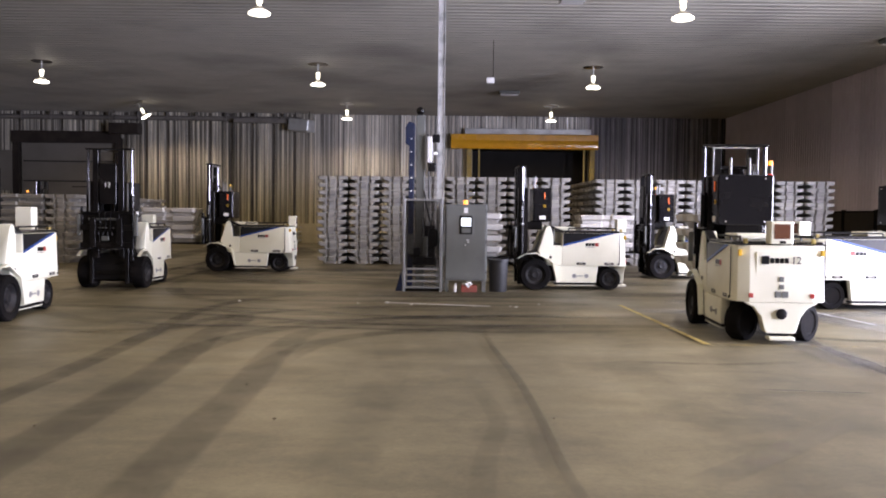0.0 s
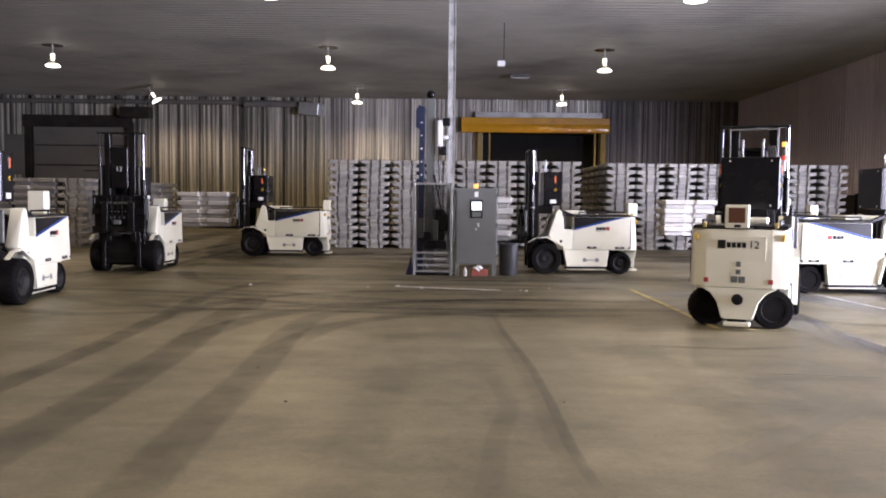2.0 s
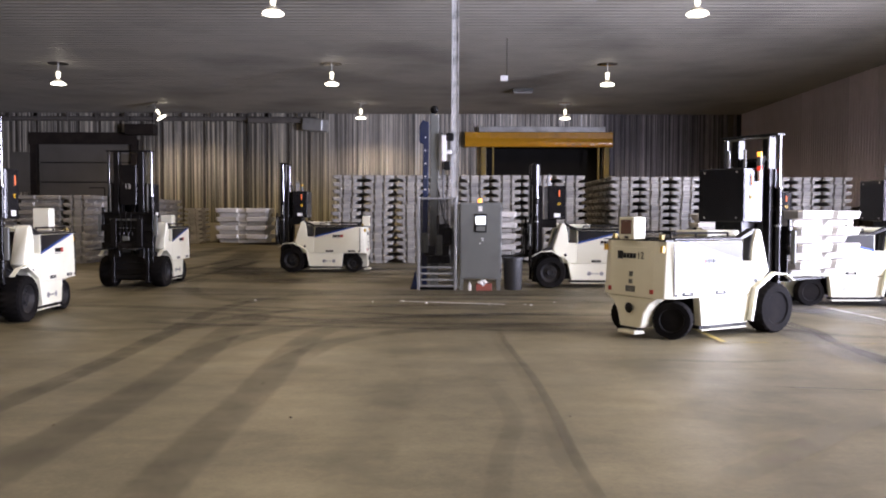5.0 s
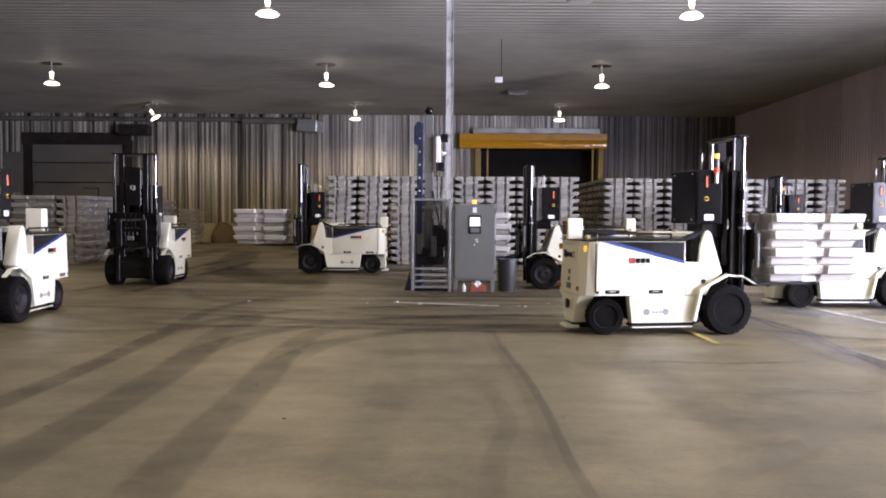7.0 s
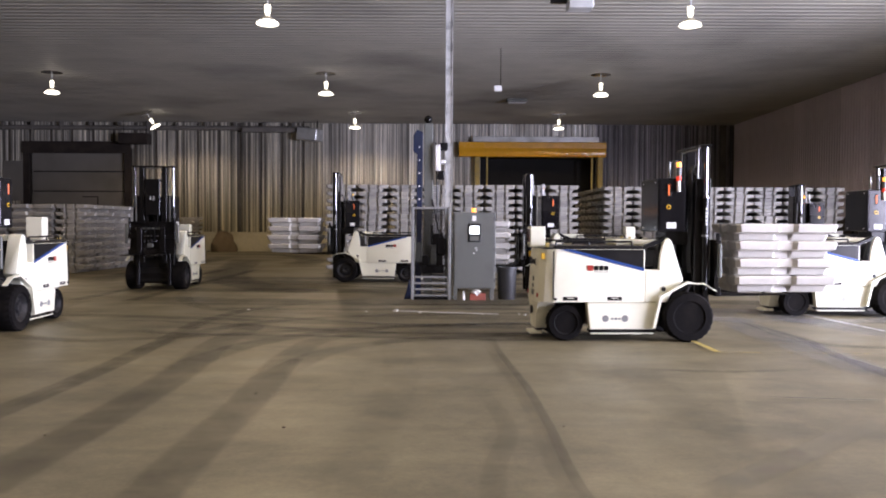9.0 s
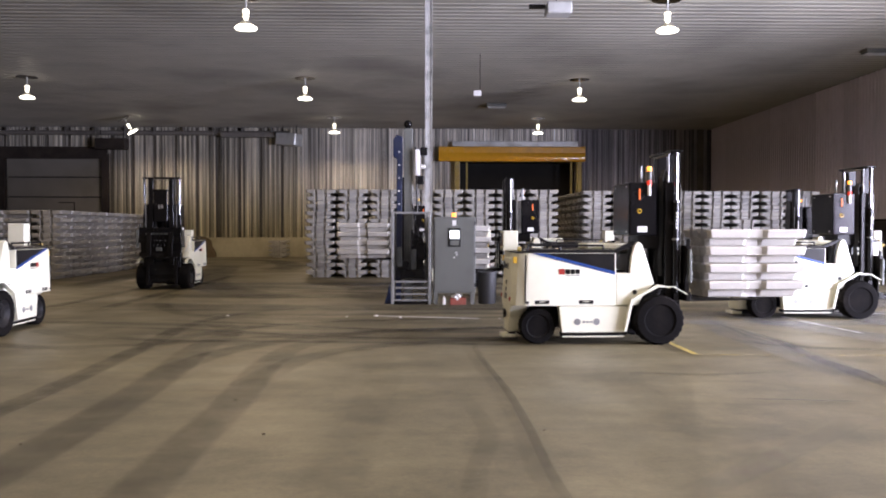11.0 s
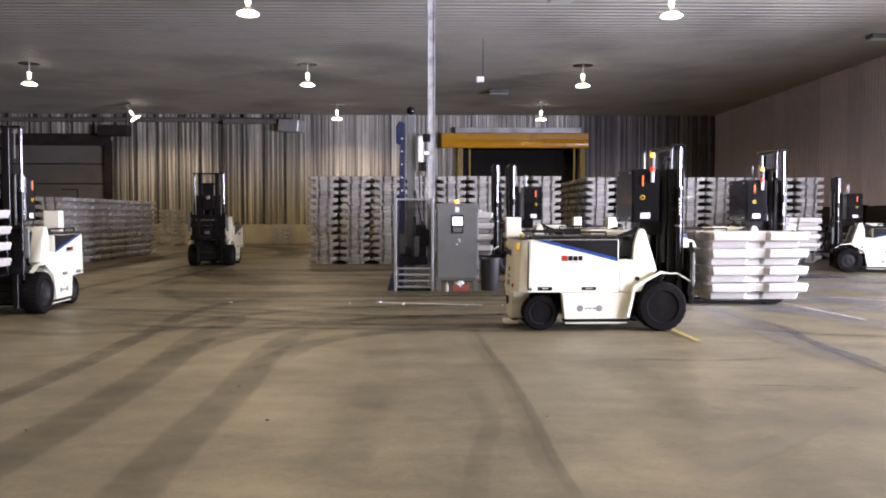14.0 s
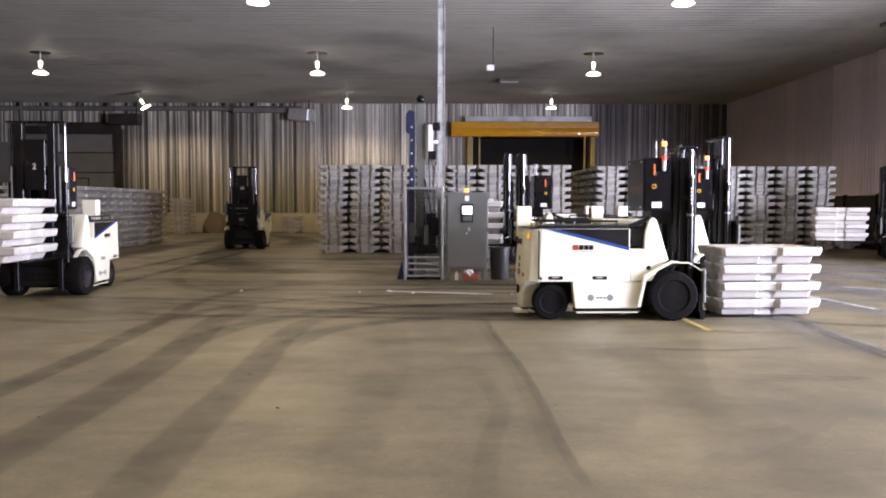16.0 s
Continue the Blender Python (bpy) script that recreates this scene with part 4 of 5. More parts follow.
for lx, ly, s in ((-0.98, 16.25, 0.05), (-1.55, 16.2, 0.025), (-0.5, 16.0, 0.035), (1.5, 15.75, 0.03), (-3.9, 16.4, 0.03), (0.7, 15.8, 0.02), (2.0, 16.3, 0.02),
                  (-1.9, 8.3, 0.015), (-3.2, 6.6, 0.012), (1.0, 7.0, 0.01), (-1.35, 6.9, 0.016), (1.4, 15.9, 0.02)):
    bm = bmesh.new()
    bmesh.ops.create_icosphere(bm, subdivisions=1, radius=s)
    for v in bm.verts:
        v.co = Vector((v.co.x * jl.uniform(0.8, 1.4), v.co.y * jl.uniform(0.8, 1.4), (v.co.z + s) * 0.5))
    crumb = part("aluminium_crumb" if ly > 12 else "dirt_crumb", bm, PAPER if ly > 12 else DIRT, None, "", False, pose(lx, ly, 0.0))
    tagged(crumb, "bright crumb of aluminium lying on the floor" if ly > 12 else "dark crumb of dirt lying on the floor", "debris", "floor debris")

# dust heap by the far wall, and a post close by the camera's side
bm = bmesh.new()
bmesh.ops.create_icosphere(bm, subdivisions=4, radius=1.0)
for v in bm.verts:
    v.co = Vector((v.co.x * 0.8, v.co.y * 0.6, max(0.0, v.co.z) * 1.25)) * (1 + 0.18 * noise.noise(v.co * 2.5))
tagged(part("dust_heap", bm, mat("brown_dust", (0.17, 0.125, 0.075), 0.95, 0, 0.2, 9, 0.4), None, "", True, pose(-13.7, 51.2, 0.0)), "heap of brown dust against the wall foot", "heap")
bol = base("bollard", pose(1.735, 2.87, 0))
tagged(bol, "short dark steel guard post standing on the floor", "bollard")
bm = bmesh.new()
add_lathe(bm, [(0.09, 0.0), (0.09, 0.87), (0.075, 0.895), (0.02, 0.9)], 20)
part("tube", bm, MASTBLACK, bol, "", True)
box_part("foot_plate", bol, MASTBLACK, -0.13, 0.13, -0.13, 0.13, 0.0, 0.012)


# ------------------------------------------------------------------ driverless forklift
RF, RR_ = 0.368, 0.268


def wheel(parent, x, y, r, w, name, side):
    """A solid tyre with tread blocks and a dished rim; its outer face looks towards side."""
    bm = bmesh.new()
    add_lathe(bm, [(r * 0.60, -w / 2 + 0.02), (r * 0.66, -w / 2), (r * 0.93, -w / 2 + 0.005), (r, -w / 2 + 0.03), (r, -0.03), (r, 0.03), (r, w / 2 - 0.03), (r * 0.93, w / 2 - 0.005),
                   (r * 0.66, w / 2), (r * 0.60, w / 2 - 0.02), (r * 0.58, 0.0)], 96, "Y")
    for v in bm.verts:      # lugs: grooves cut from each shoulder towards the middle, staggered side to side
        rad = math.hypot(v.co.x, v.co.z)
        step = int(round(math.atan2(v.co.z, v.co.x) / (2 * math.pi) * 96)) % 4
        if rad > r * 0.9 and abs(v.co.y) > 0.05 and step in ((0, 1) if v.co.y > 0 else (2, 3)):
            k = 0.972 if rad > r * 0.96 else 0.988
            v.co.x *= k
            v.co.z *= k
    ob = part(name, bm, RUBBER, parent, "", True, pose(x, y, r))
    bm = bmesh.new()
    add_lathe(bm, [(0.02, w * 0.34 * side), (r * 0.20, w * 0.38 * side), (r * 0.25, w * 0.27 * side), (r * 0.46, w * 0.22 * side), (r * 0.55, w * 0.36 * side), (r * 0.62, w * 0.45 * side),
                   (r * 0.62, -w * 0.3 * side), (0.02, -w * 0.3 * side)], 28, "Y")
    for i in range(6):
        a = math.pi / 3 * i
        p = Vector((math.cos(a) * r * 0.33, w * 0.19 * side, math.sin(a) * r * 0.33))
        add_tube(bm, p, p + Vector((0, 0.03 * side, 0)), 0.022, 6)
    part("rim", bm, RIM, ob, "", True)
    return ob


def lettering(name, text, size, material, parent, m):
    cu = bpy.data.curves.new(name, "FONT")
    cu.body, cu.size, cu.extrude = text, size, 0.002
    tmp = bpy.data.objects.new("lettering_source", cu)
    scene.collection.objects.link(tmp)
    me = bpy.data.meshes.new_from_object(tmp.evaluated_get(bpy.context.evaluated_depsgraph_get()))
    bpy.data.objects.remove(tmp)
    me.materials.append(material)
    ob = new(name, me)
    ob.parent = parent
    ob.matrix_basis = m
    return ob


def truck(number):
    o = base("forklift")
    tagged(o, "white driverless electric forklift with black mast and blue stripe", "forklift", "forklifts")
    # body: counterweight and battery housing, rounded in plan at the back
    def slab(z0, z1, half, back, front, nose, taper=0.0):
        out = [(front, -half), (back + 0.20, -half), (back + 0.06, -half + 0.06), (back, -half + 0.22), (back, half - 0.22), (back + 0.06, half - 0.06), (back + 0.20, half), (front, half)]
        bm_ = bmesh.new()
        lo = [bm_.verts.new((x - taper, y, z0)) for x, y in out]
        hi = [bm_.verts.new((x + nose * (1 if x < -1.5 else 0), y * 0.985, z1)) for x, y in out]
        bm_.faces.new(lo[::-1])
        bm_.faces.new(hi)
        for i in range(len(out)):
            j = (i + 1) % len(out)
            bm_.faces.new((lo[i], lo[j], hi[j], hi[i]))
        bmesh.ops.recalc_face_normals(bm_, faces=bm_.faces)
        bmesh.ops.bevel(bm_, geom=list(bm_.edges), offset=0.014, segments=2, affect="EDGES", profile=0.6)
        return bm_
    body = part("body", slab(0.58, 1.36, 0.645, -2.20, -0.64, 0.05), WHITE, o, "", True)
    # foot of the counterweight between the rear wheels
    bm = bmesh.new()
    prof = [(-0.50, 0.575), (0.50, 0.575), (0.36, 0.50), (0.27, 0.38), (0.22, 0.20), (0.20, 0.15), (-0.20, 0.15), (-0.22, 0.20), (-0.27, 0.38), (-0.36, 0.50)]
    a = [bm.verts.new((-2.19, yy, zz)) for yy, zz in prof]
    b = [bm.verts.new((-1.93, yy * 0.9, zz)) for yy, zz in prof]
    bm.faces.new(a)
    bm.faces.new(b[::-1])
    for i in range(len(prof)):
        bm.faces.new((a[i], b[i], b[(i + 1) % len(prof)], a[(i + 1) % len(prof)]))
    bmesh.ops.recalc_face_normals(bm, faces=bm.faces)
    bmesh.ops.bevel(bm, geom=list(bm.edges), offset=0.012, segments=1, affect="EDGES", profile=0.5)
    part("counterweight_foot", bm, WHITE, o)
    # rear details
    part_r = lambda name, m_, y0, y1, z0, z1, d=0.012, lab="": box_part(name, body, m_, -2.192 - d + (z0 - 0.58) / 0.78 * 0.05, -2.188 + (z0 - 0.58) / 0.78 * 0.05 + 0.01, y0, y1, z0, z1, 0.003, lab)
    for s in (-1, 1):
        part_r("tail_light", REDM, s * 0.41 - 0.03, s * 0.41 + 0.03, 0.64, 0.70, 0.02, "round red tail light")
        box_part("marker_plate", body, ORANGE, -2.168, -2.115, s * 0.555 - 0.022, s * 0.555 + 0.022, 1.21, 1.30, 0.004, "amber marker plate")
    part_r("rear_panel", WHITE, -0.34, 0.34, 0.94, 1.27, 0.008)
    # maker's mark in plain shapes, and the truck's number
    for i, (y0, y1) in enumerate(((0.0, 0.10), (0.115, 0.165), (0.18, 0.23), (0.245, 0.295), (0.31, 0.36))):
        part_r("maker_mark", BLACK, 0.27 - y1, 0.27 - y0, 1.10 if i == 0 else 1.115, 1.215 if i == 0 else 1.185, 0.03)
    if number == "12":
        lettering("number", number, 0.14, BLACK, body, pose(-2.192, -0.12, 1.11, 90, 0, -90))
    part_r("latch", GREY, -0.03, 0.03, 0.86, 0.93, 0.02)
    part_r("latch", GREY, -0.03, 0.03, 0.76, 0.82, 0.02)
    part_r("socket", GREY, -0.09, -0.005, 0.645, 0.73, 0.015)
    part_r("socket", GREY, 0.005, 0.09, 0.645, 0.73, 0.015)
    bm = bmesh.new()
    add_lathe(bm, [(0.005, 0.0), (0.06, 0.0), (0.075, 0.02), (0.055, 0.03)], 18, "Z")
    part("tow_eye", bm, BLACK, o, "", True, pose(-2.20, 0, 0.42, 0, -90, 0))
    box_part("rear_scanner", o, WHITE, -2.27, -2.07, -0.17, 0.17, 0.06, 0.11, 0.01)
    box_part("scanner_stem", o, BLACK, -2.16, -2.06, -0.12, 0.12, 0.111, 0.16)
    # battery skirt and step rail between the wheels
    for s in (-1, 1):
        bm = bmesh.new()
        add_prism(bm, [(-1.50, 0.575), (-0.42, 0.575), (-0.50, 0.18), (-1.45, 0.18)], s * 0.50, s * 0.63, 0.012)
        part("side_skirt", bm, WHITE, o)
        box_part("step_rail", o, BLACK, -1.45, -0.46, s * 0.52 - 0.06, s * 0.52 + 0.09, 0.13, 0.178, 0.008)
        box_part("handle_recess", body, BLACK, -1.86, -1.64, s * 0.641 - 0.006, s * 0.641 + 0.006, 0.608, 0.662, 0.002)
        box_part("handle_recess", body, BLACK, -1.20, -0.98, s * 0.641 - 0.006, s * 0.641 + 0.006, 0.608, 0.662, 0.002)
        for xx in (-1.75, -1.09):
            box_part("handle_lip", body, WHITE, xx - 0.05, xx + 0.05, s * 0.641 - 0.009, s * 0.641 + 0.009, 0.636, 0.646, 0.003)
        box_part("step_plate", o, WHITE, -1.43, -0.50, s * 0.58 - 0.03, s * 0.58 + 0.035, 0.108, 0.126, 0.004)
        tube_part("lock", body, BLACK, (-1.97, s * 0.63, 0.63), (-1.97, s * 0.655, 0.63), 0.022, 10)
        box_part("door_gap", body, BLACK, -2.009, -1.991, s * 0.642 - 0.004, s * 0.642 + 0.004, 0.62, 1.33)
        # dark flank panel under the hood with its blue stripe
        bm = bmesh.new()
        add_prism(bm, [(-1.80, 1.355), (-0.66, 1.355), (-0.66, 1.07)], s * 0.637 - 0.009, s * 0.637 + 0.009)
        part("flank_panel", bm, BLACK, body, "glossy black flank panel")
        bm = bmesh.new()
        add_prism(bm, [(-1.90, 1.357), (-1.74, 1.357), (-0.655, 1.085), (-0.655, 1.04)], s * 0.637 - 0.013, s * 0.637 + 0.013)
        part("blue_stripe", bm, BLUE, body, "blue stripe")
        # company mark in plain shapes
        box_part("logo", body, REDM, -1.50, -1.415, s * 0.640 - 0.006, s * 0.640 + 0.006, 1.045, 1.125)
        box_part("logo_line", body, GREY, -1.40, -1.18, s * 0.640 - 0.005, s * 0.640 + 0.005, 1.022, 1.032)
        for k in range(3):
            box_part("logo", body, BLACK, -1.40 + k * 0.075, -1.338 + k * 0.075, s * 0.640 - 0.006, s * 0.640 + 0.006, 1.05, 1.12)
        for xx in (-1.22, -0.93):
            tube_part("skirt_emblem", o, CAGE, (xx, s * 0.62, 0.34), (xx, s * 0.634, 0.34), 0.05, 12)
        for k in range(3):
            box_part("skirt_lettering", o, CAGE, -1.14 + k * 0.055, -1.10 + k * 0.055, s * 0.63 - 0.005, s * 0.63 + 0.005, 0.325, 0.352)
    # hood
    bm = bmesh.new()
    add_box(bm, -1.995, -0.66, -0.62, 0.62, 1.361, 1.41, 0.018)
    part("hood", bm, BLACK, o)
    box_part("hood_plate", o, WHITE, -1.0, -0.3, -0.30, 0.30, 1.412, 1.50, 0.02)
    # hood guard rails
    for s in (-1, 1):
        bm = bmesh.new()
        add_tube(bm, (-1.94, s * 0.5, 1.47), (-0.8, s * 0.5, 1.47), 0.016, 8)
        for xx in (-1.94, -1.45, -0.8):
            add_tube(bm, (xx, s * 0.5, 1.405), (xx, s * 0.5, 1.47), 0.014, 8)
        part("guard_rail", bm, BLACK, o, "", True)
    # scanner boxes
    top = 1.81 if number == "2" else 1.69
    sb = box_part("scanner_box", o, WHITE, -2.255, -2.025, -0.12, 0.18, 1.378, top, 0.012)
    box_part("scanner_glass", sb, TEALGLASS, -2.261, -2.253, -0.075, 0.135, 1.45, 1.65)
    box_part("scanner_socket", sb, BLACK, -2.261, -2.253, -0.02, 0.06, 1.39, 1.425)
    box_part("hood_seal", o, BLACK, -2.135, -1.996, -0.61, 0.61, 1.361, 1.377)
    for s in (-1, 1):
        box_part("hood_catch", o, PAINTY_SOLID, -2.09, -2.03, s * 0.46 - 0.025, s * 0.46 + 0.025, 1.378, 1.45, 0.006)
    # front cowl: white slanted horns with a dark well between
    for s in (-1, 1):
        bm = bmesh.new()
        add_prism(bm, [(-0.64, 0.58), (-0.30, 0.58), (-0.20, 0.78), (-0.06, 0.90), (-0.245, 1.49), (-0.30, 1.53), (-0.36, 1.50), (-0.42, 1.30), (-0.43, 1.06), (-0.64, 1.06)], s * 0.42, s * 0.64, 0.014)
        part("cowl", bm, WHITE, o, "", True)
        tube_part("cowl_button", o, BLACK, (-0.36, s * 0.63, 0.78), (-0.36, s * 0.65, 0.78), 0.035, 12)
        # mudguard over the front wheel
        bm = bmesh.new()
        out = [(-0.50, 0.20), (-0.40, 0.66), (-0.02, 0.86), (0.14, 0.85), (0.22, 0.855), (0.42, 0.74)]
        inn = [(x * 1.0 + (-0.035 if x < -0.3 else 0), z + (0.02 if x < -0.3 else 0.035 if x < 0 else 0.014)) for x, z in out]
        add_prism(bm, out + inn[::-1], s * 0.645, s * 0.725)
        part("mudguard", bm, WHITE, o)
    bm = bmesh.new()
    add_prism(bm, [(-0.66, 0.40), (0.2, 0.40), (0.2, 0.80), (-0.10, 0.95), (-0.28, 1.40), (-0.41, 1.36), (-0.44, 1.055), (-0.66, 1.055)], -0.395, 0.395, 0.02)
    part("dark_well", bm, BLACK, o)
    bm = bmesh.new()
    for s in (-1, 1):
        add_prism(bm, [(-0.66, 1.355), (-0.42, 1.44), (-0.32, 1.515), (-0.36, 1.535), (-0.66, 1.41)], s * 0.55 - 0.06, s * 0.55 + 0.06, 0.008)
        add_prism(bm, [(-0.468, 1.065), (-0.44, 1.065), (-0.42, 1.30), (-0.38, 1.45), (-0.42, 1.44), (-0.45, 1.30)], s * 0.54 - 0.06, s * 0.54 + 0.06, 0.004)
    add_box(bm, -0.635, -0.44, -0.41, 0.41, 1.056, 1.10, 0.01)
    part("seat_well", bm, BLACK, o)
    box_part("underbody", o, BLACK, -1.40, 0.25, -0.44, 0.44, 0.20, 0.57, 0.02)
    box_part("steer_axle", o, BLACK, -1.85, -1.401, -0.12, 0.12, 0.22, 0.57, 0.02)
    # wheels
    W = [wheel(o, 0.0, s * 0.595, RF, 0.31, "front_wheel", s) for s in (-1, 1)] + [wheel(o, -1.79, s * 0.42, RR_, 0.24, "rear_wheel", s) for s in (-1, 1)]
    # mast
    inner = base("inner_mast")
    inner.parent = o
    for s in (-1, 1):
        box_part("mast_rail", o, MASTBLACK, 0.165, 0.40, s * 0.40 - 0.045, s * 0.40 + 0.045, 0.12, 2.42, 0.008)
        box_part("inner_rail", inner, MASTBLACK, 0.27, 0.42, s * 0.285 - 0.065, s * 0.285 + 0.065, 0.12, 2.56, 0.008)
        tube_part("lift_cylinder", o, MASTBLACK, (0.31, s * 0.492, 0.75), (0.31, s * 0.492, 2.12), 0.046, 16)
        tube_part("cylinder_clamp", o, CAGE, (0.31, s * 0.492, 1.55), (0.31, s * 0.492, 1.58), 0.051, 16)
        for k in range(5):
            box_part("cylinder_lettering", o, PAPER, 0.30, 0.32, s * 0.539 - 0.003, s * 0.539 + 0.003, 1.72 + k * 0.055, 1.755 + k * 0.055)
        tube_part("lift_rod", inner, CHROME, (0.31, s * 0.492, 1.0), (0.31, s * 0.492, 2.56), 0.033, 16, "polished chrome rod")
        tube_part("rod_collar", o, CHROME, (0.31, s * 0.492, 2.12), (0.31, s * 0.492, 2.15), 0.054, 16)
        box_part("cylinder_bracket", o, MASTBLACK, 0.27, 0.35, s * 0.49 - 0.043, s * 0.49 + 0.043, 0.62, 0.749, 0.008)
        box_part("rail_edge", o, CAGE, 0.401, 0.408, s * 0.42, s * 0.443, 0.9, 2.40, 0, "worn bright rail edge")
        tube_part("tilt_cylinder", o, MASTBLACK, (-0.2, s * 0.34, 0.62), (0.2, s * 0.38, 0.80), 0.04, 10)
        tube_part("hose", o, BLACK, (0.12, s * 0.45, 0.85), (-0.02, s * 0.62, 0.70), 0.016, 8)
    for z0, z1, x0 in ((2.32, 2.41, 0.25), (0.30, 0.42, 0.25), (1.36, 1.46, 0.25)):
        box_part("mast_crossbar", o, MASTBLACK, x0, 0.30, -0.38, 0.38, z0, z1, 0.008)
    box_part("top_crossbar", inner, MASTBLACK, 0.22, 0.40, -0.53, 0.53, 2.562, 2.60, 0.01)
    box_part("mid_crossbar", inner, MASTBLACK, 0.28, 0.32, -0.22, 0.22, 2.19, 2.25, 0.01)
    for yy in (-0.13, 0.13):
        tube_part("chain", inner, MASTBLACK, (0.38, yy, 0.9), (0.38, yy, 2.1), 0.016, 6)
        tube_part("chain_wheel", inner, MASTBLACK, (0.38, yy - 0.03, 2.12), (0.38, yy + 0.03, 2.12), 0.06, 14)
    tube_part("free_lift_cylinder", inner, MASTBLACK, (0.19, 0, 0.2), (0.19, 0, 1.5), 0.05, 14)
    # hoop and posts above the cabinet
    bm = bmesh.new()
    for s in (-1, 1):
        add_tube(bm, (0.24, s * 0.36, 2.05), (0.24, s * 0.36, 2.54), 0.013, 8)
        add_tube(bm, (0.24, s * 0.36, 2.54), (0.26, s * 0.36, 2.565), 0.013, 8)
    add_tube(bm, (0.24, -0.36, 2.54), (0.24, 0.36, 2.54), 0.013, 8)
    part("cable_hoop", bm, CAGE, inner, "", True)
    for yy in (-0.15, 0.15):
        tube_part("antenna", o, CAGE, (-0.03, yy, 2.42), (-0.03, yy, 2.68), 0.022, 10)
        tube_part("antenna_cap", o, GREY, (-0.03, yy, 2.68), (-0.03, yy, 2.71), 0.026, 10)
    # hose bundle between the control box and the mast
    for k in range(4):
        bm = bmesh.new()
        y0 = -0.33 + 0.035 * k
        pts = [(0.15, y0, 1.0), (0.13, y0 - 0.02, 1.3), (0.155, y0, 1.6), (0.155, y0, 2.5), (0.20, y0 + 0.02, 2.62), (0.26, y0 + 0.03, 2.56)]
        for p, q in zip(pts, pts[1:]):
            add_tube(bm, p, q, 0.014, 8)
        part("mast_hose", bm, BIN, o, "", True)
    # control box behind the mast
    cb = box_part("control_box", o, BOXBLACK, -0.39, 0.04, -0.425, 0.425, 1.62, 2.42, 0.014, "black steel control box")
    for yy in (-0.30, 0.30):
        for zz in (1.68, 2.36):
            tube_part("rivet", cb, PAPER, (-0.396, yy, zz), (-0.389, yy, zz), 0.013, 8)
    box_part("box_mount", o, MASTBLACK, -0.2, 0.21, -0.25, 0.25, 1.42, 1.618)
    for s in (-1, 1):
        box_part("box_door", cb, BOXBLACK, -0.36, 0.01, s * 0.427 - 0.006, s * 0.427 + 0.006, 1.66, 2.38, 0.003)
        box_part("label_plate", cb, PAPER, -0.26, -0.11, s * 0.437 - 0.004, s * 0.437 + 0.004, 1.67, 1.76)
        if number == "13":
            continue
        box_part("lamp_frame", cb, MASTBLACK, -0.265, -0.195, s * 0.437 - 0.006, s * 0.437 + 0.006, 2.14, 2.34, 0.004)
        box_part("bar_lamp", cb, BARGLOW, -0.242, -0.218, s * 0.446 - 0.006, s * 0.446 + 0.006, 2.16, 2.32, 0.004, "dim orange bar lamp")
        tube_part("push_button", cb, ORANGE, (-0.23, s * 0.43, 1.99), (-0.23, s * 0.447, 1.99), 0.036, 16)
        tube_part("button_cap", cb, MASTBLACK, (-0.23, s * 0.447, 1.99), (-0.23, s * 0.459, 1.99), 0.02, 12)
    # light tower
    if number not in ("2", "13"):
        tw = tube_part("light_tower", o, PAPER, (-0.09, -0.463, 2.22), (-0.09, -0.463, 2.38), 0.028, 12, "stacked signal light")
        for m_, z in ((REDM if number == "4" else REDGLOW, 2.38), (GREY, 2.45), (GREY, 2.52), (ORANGE if number == "4" else AMBER, 2.59)):
            tube_part("lens", tw, m_, (-0.09, -0.463, z), (-0.09, -0.463, z + 0.066), 0.036, 12)
        tube_part("tower_bracket", o, MASTBLACK, (-0.09, -0.42, 2.3), (-0.09, -0.463, 2.3), 0.02, 8)
    box_part("hose_guard", inner, MASTBLACK, 0.425, 0.445, -0.19, 0.19, 1.34, 2.26, 0.01)
    if number in ("2", "13"):
        lettering("number", number, 0.15, PAPER, inner, pose(0.4465, -0.042 * len(number), 1.72, 90, 0, 90))
    tube_part("axle_lamp", o, PAPER, (0.20, 0.0, 0.24), (0.215, 0.0, 0.24), 0.028, 12, "small white lamp on the axle")
    for s in (-1, 1):
        tube_part("axle_pipe", o, GREY, (0.215, s * 0.10, 0.34), (0.215, s * 0.36, 0.30), 0.014, 8)
    box_part("front_axle", o, RUBBER, -0.16, 0.2, -0.43, 0.43, 0.16, 0.56, 0.03)
    for s in (-1, 1):
        tube_part("axle_bolt", o, CAGE, (0.2, s * 0.22, 0.46), (0.218, s * 0.22, 0.46), 0.024, 8)
        tube_part("axle_bolt", o, CAGE, (0.2, s * 0.30, 0.24), (0.218, s * 0.30, 0.24), 0.02, 8)
    tube_part("axle_housing", o, RIM, (0.19, 0, 0.36), (0.23, 0, 0.36), 0.11, 18)
    # carriage and forks, which rise and sink on the mast
    fc = base("fork_carriage")
    fc.parent = o
    for z0, z1 in ((0.02, 0.16), (0.42, 0.56), (0.80, 0.86)):
        box_part("carriage_bar", fc, MASTBLACK, 0.44, 0.52, -0.60, 0.60, z0, z1, 0.008)
    for k in range(5):
        tube_part("carriage_bolt", fc, CAGE, (0.52, -0.16 + k * 0.08, 0.49), (0.532, -0.16 + k * 0.08, 0.49), 0.014, 8)
    tube_part("shift_cylinder", fc, GREY, (0.475, -0.42, 0.68), (0.475, 0.30, 0.68), 0.022, 10)
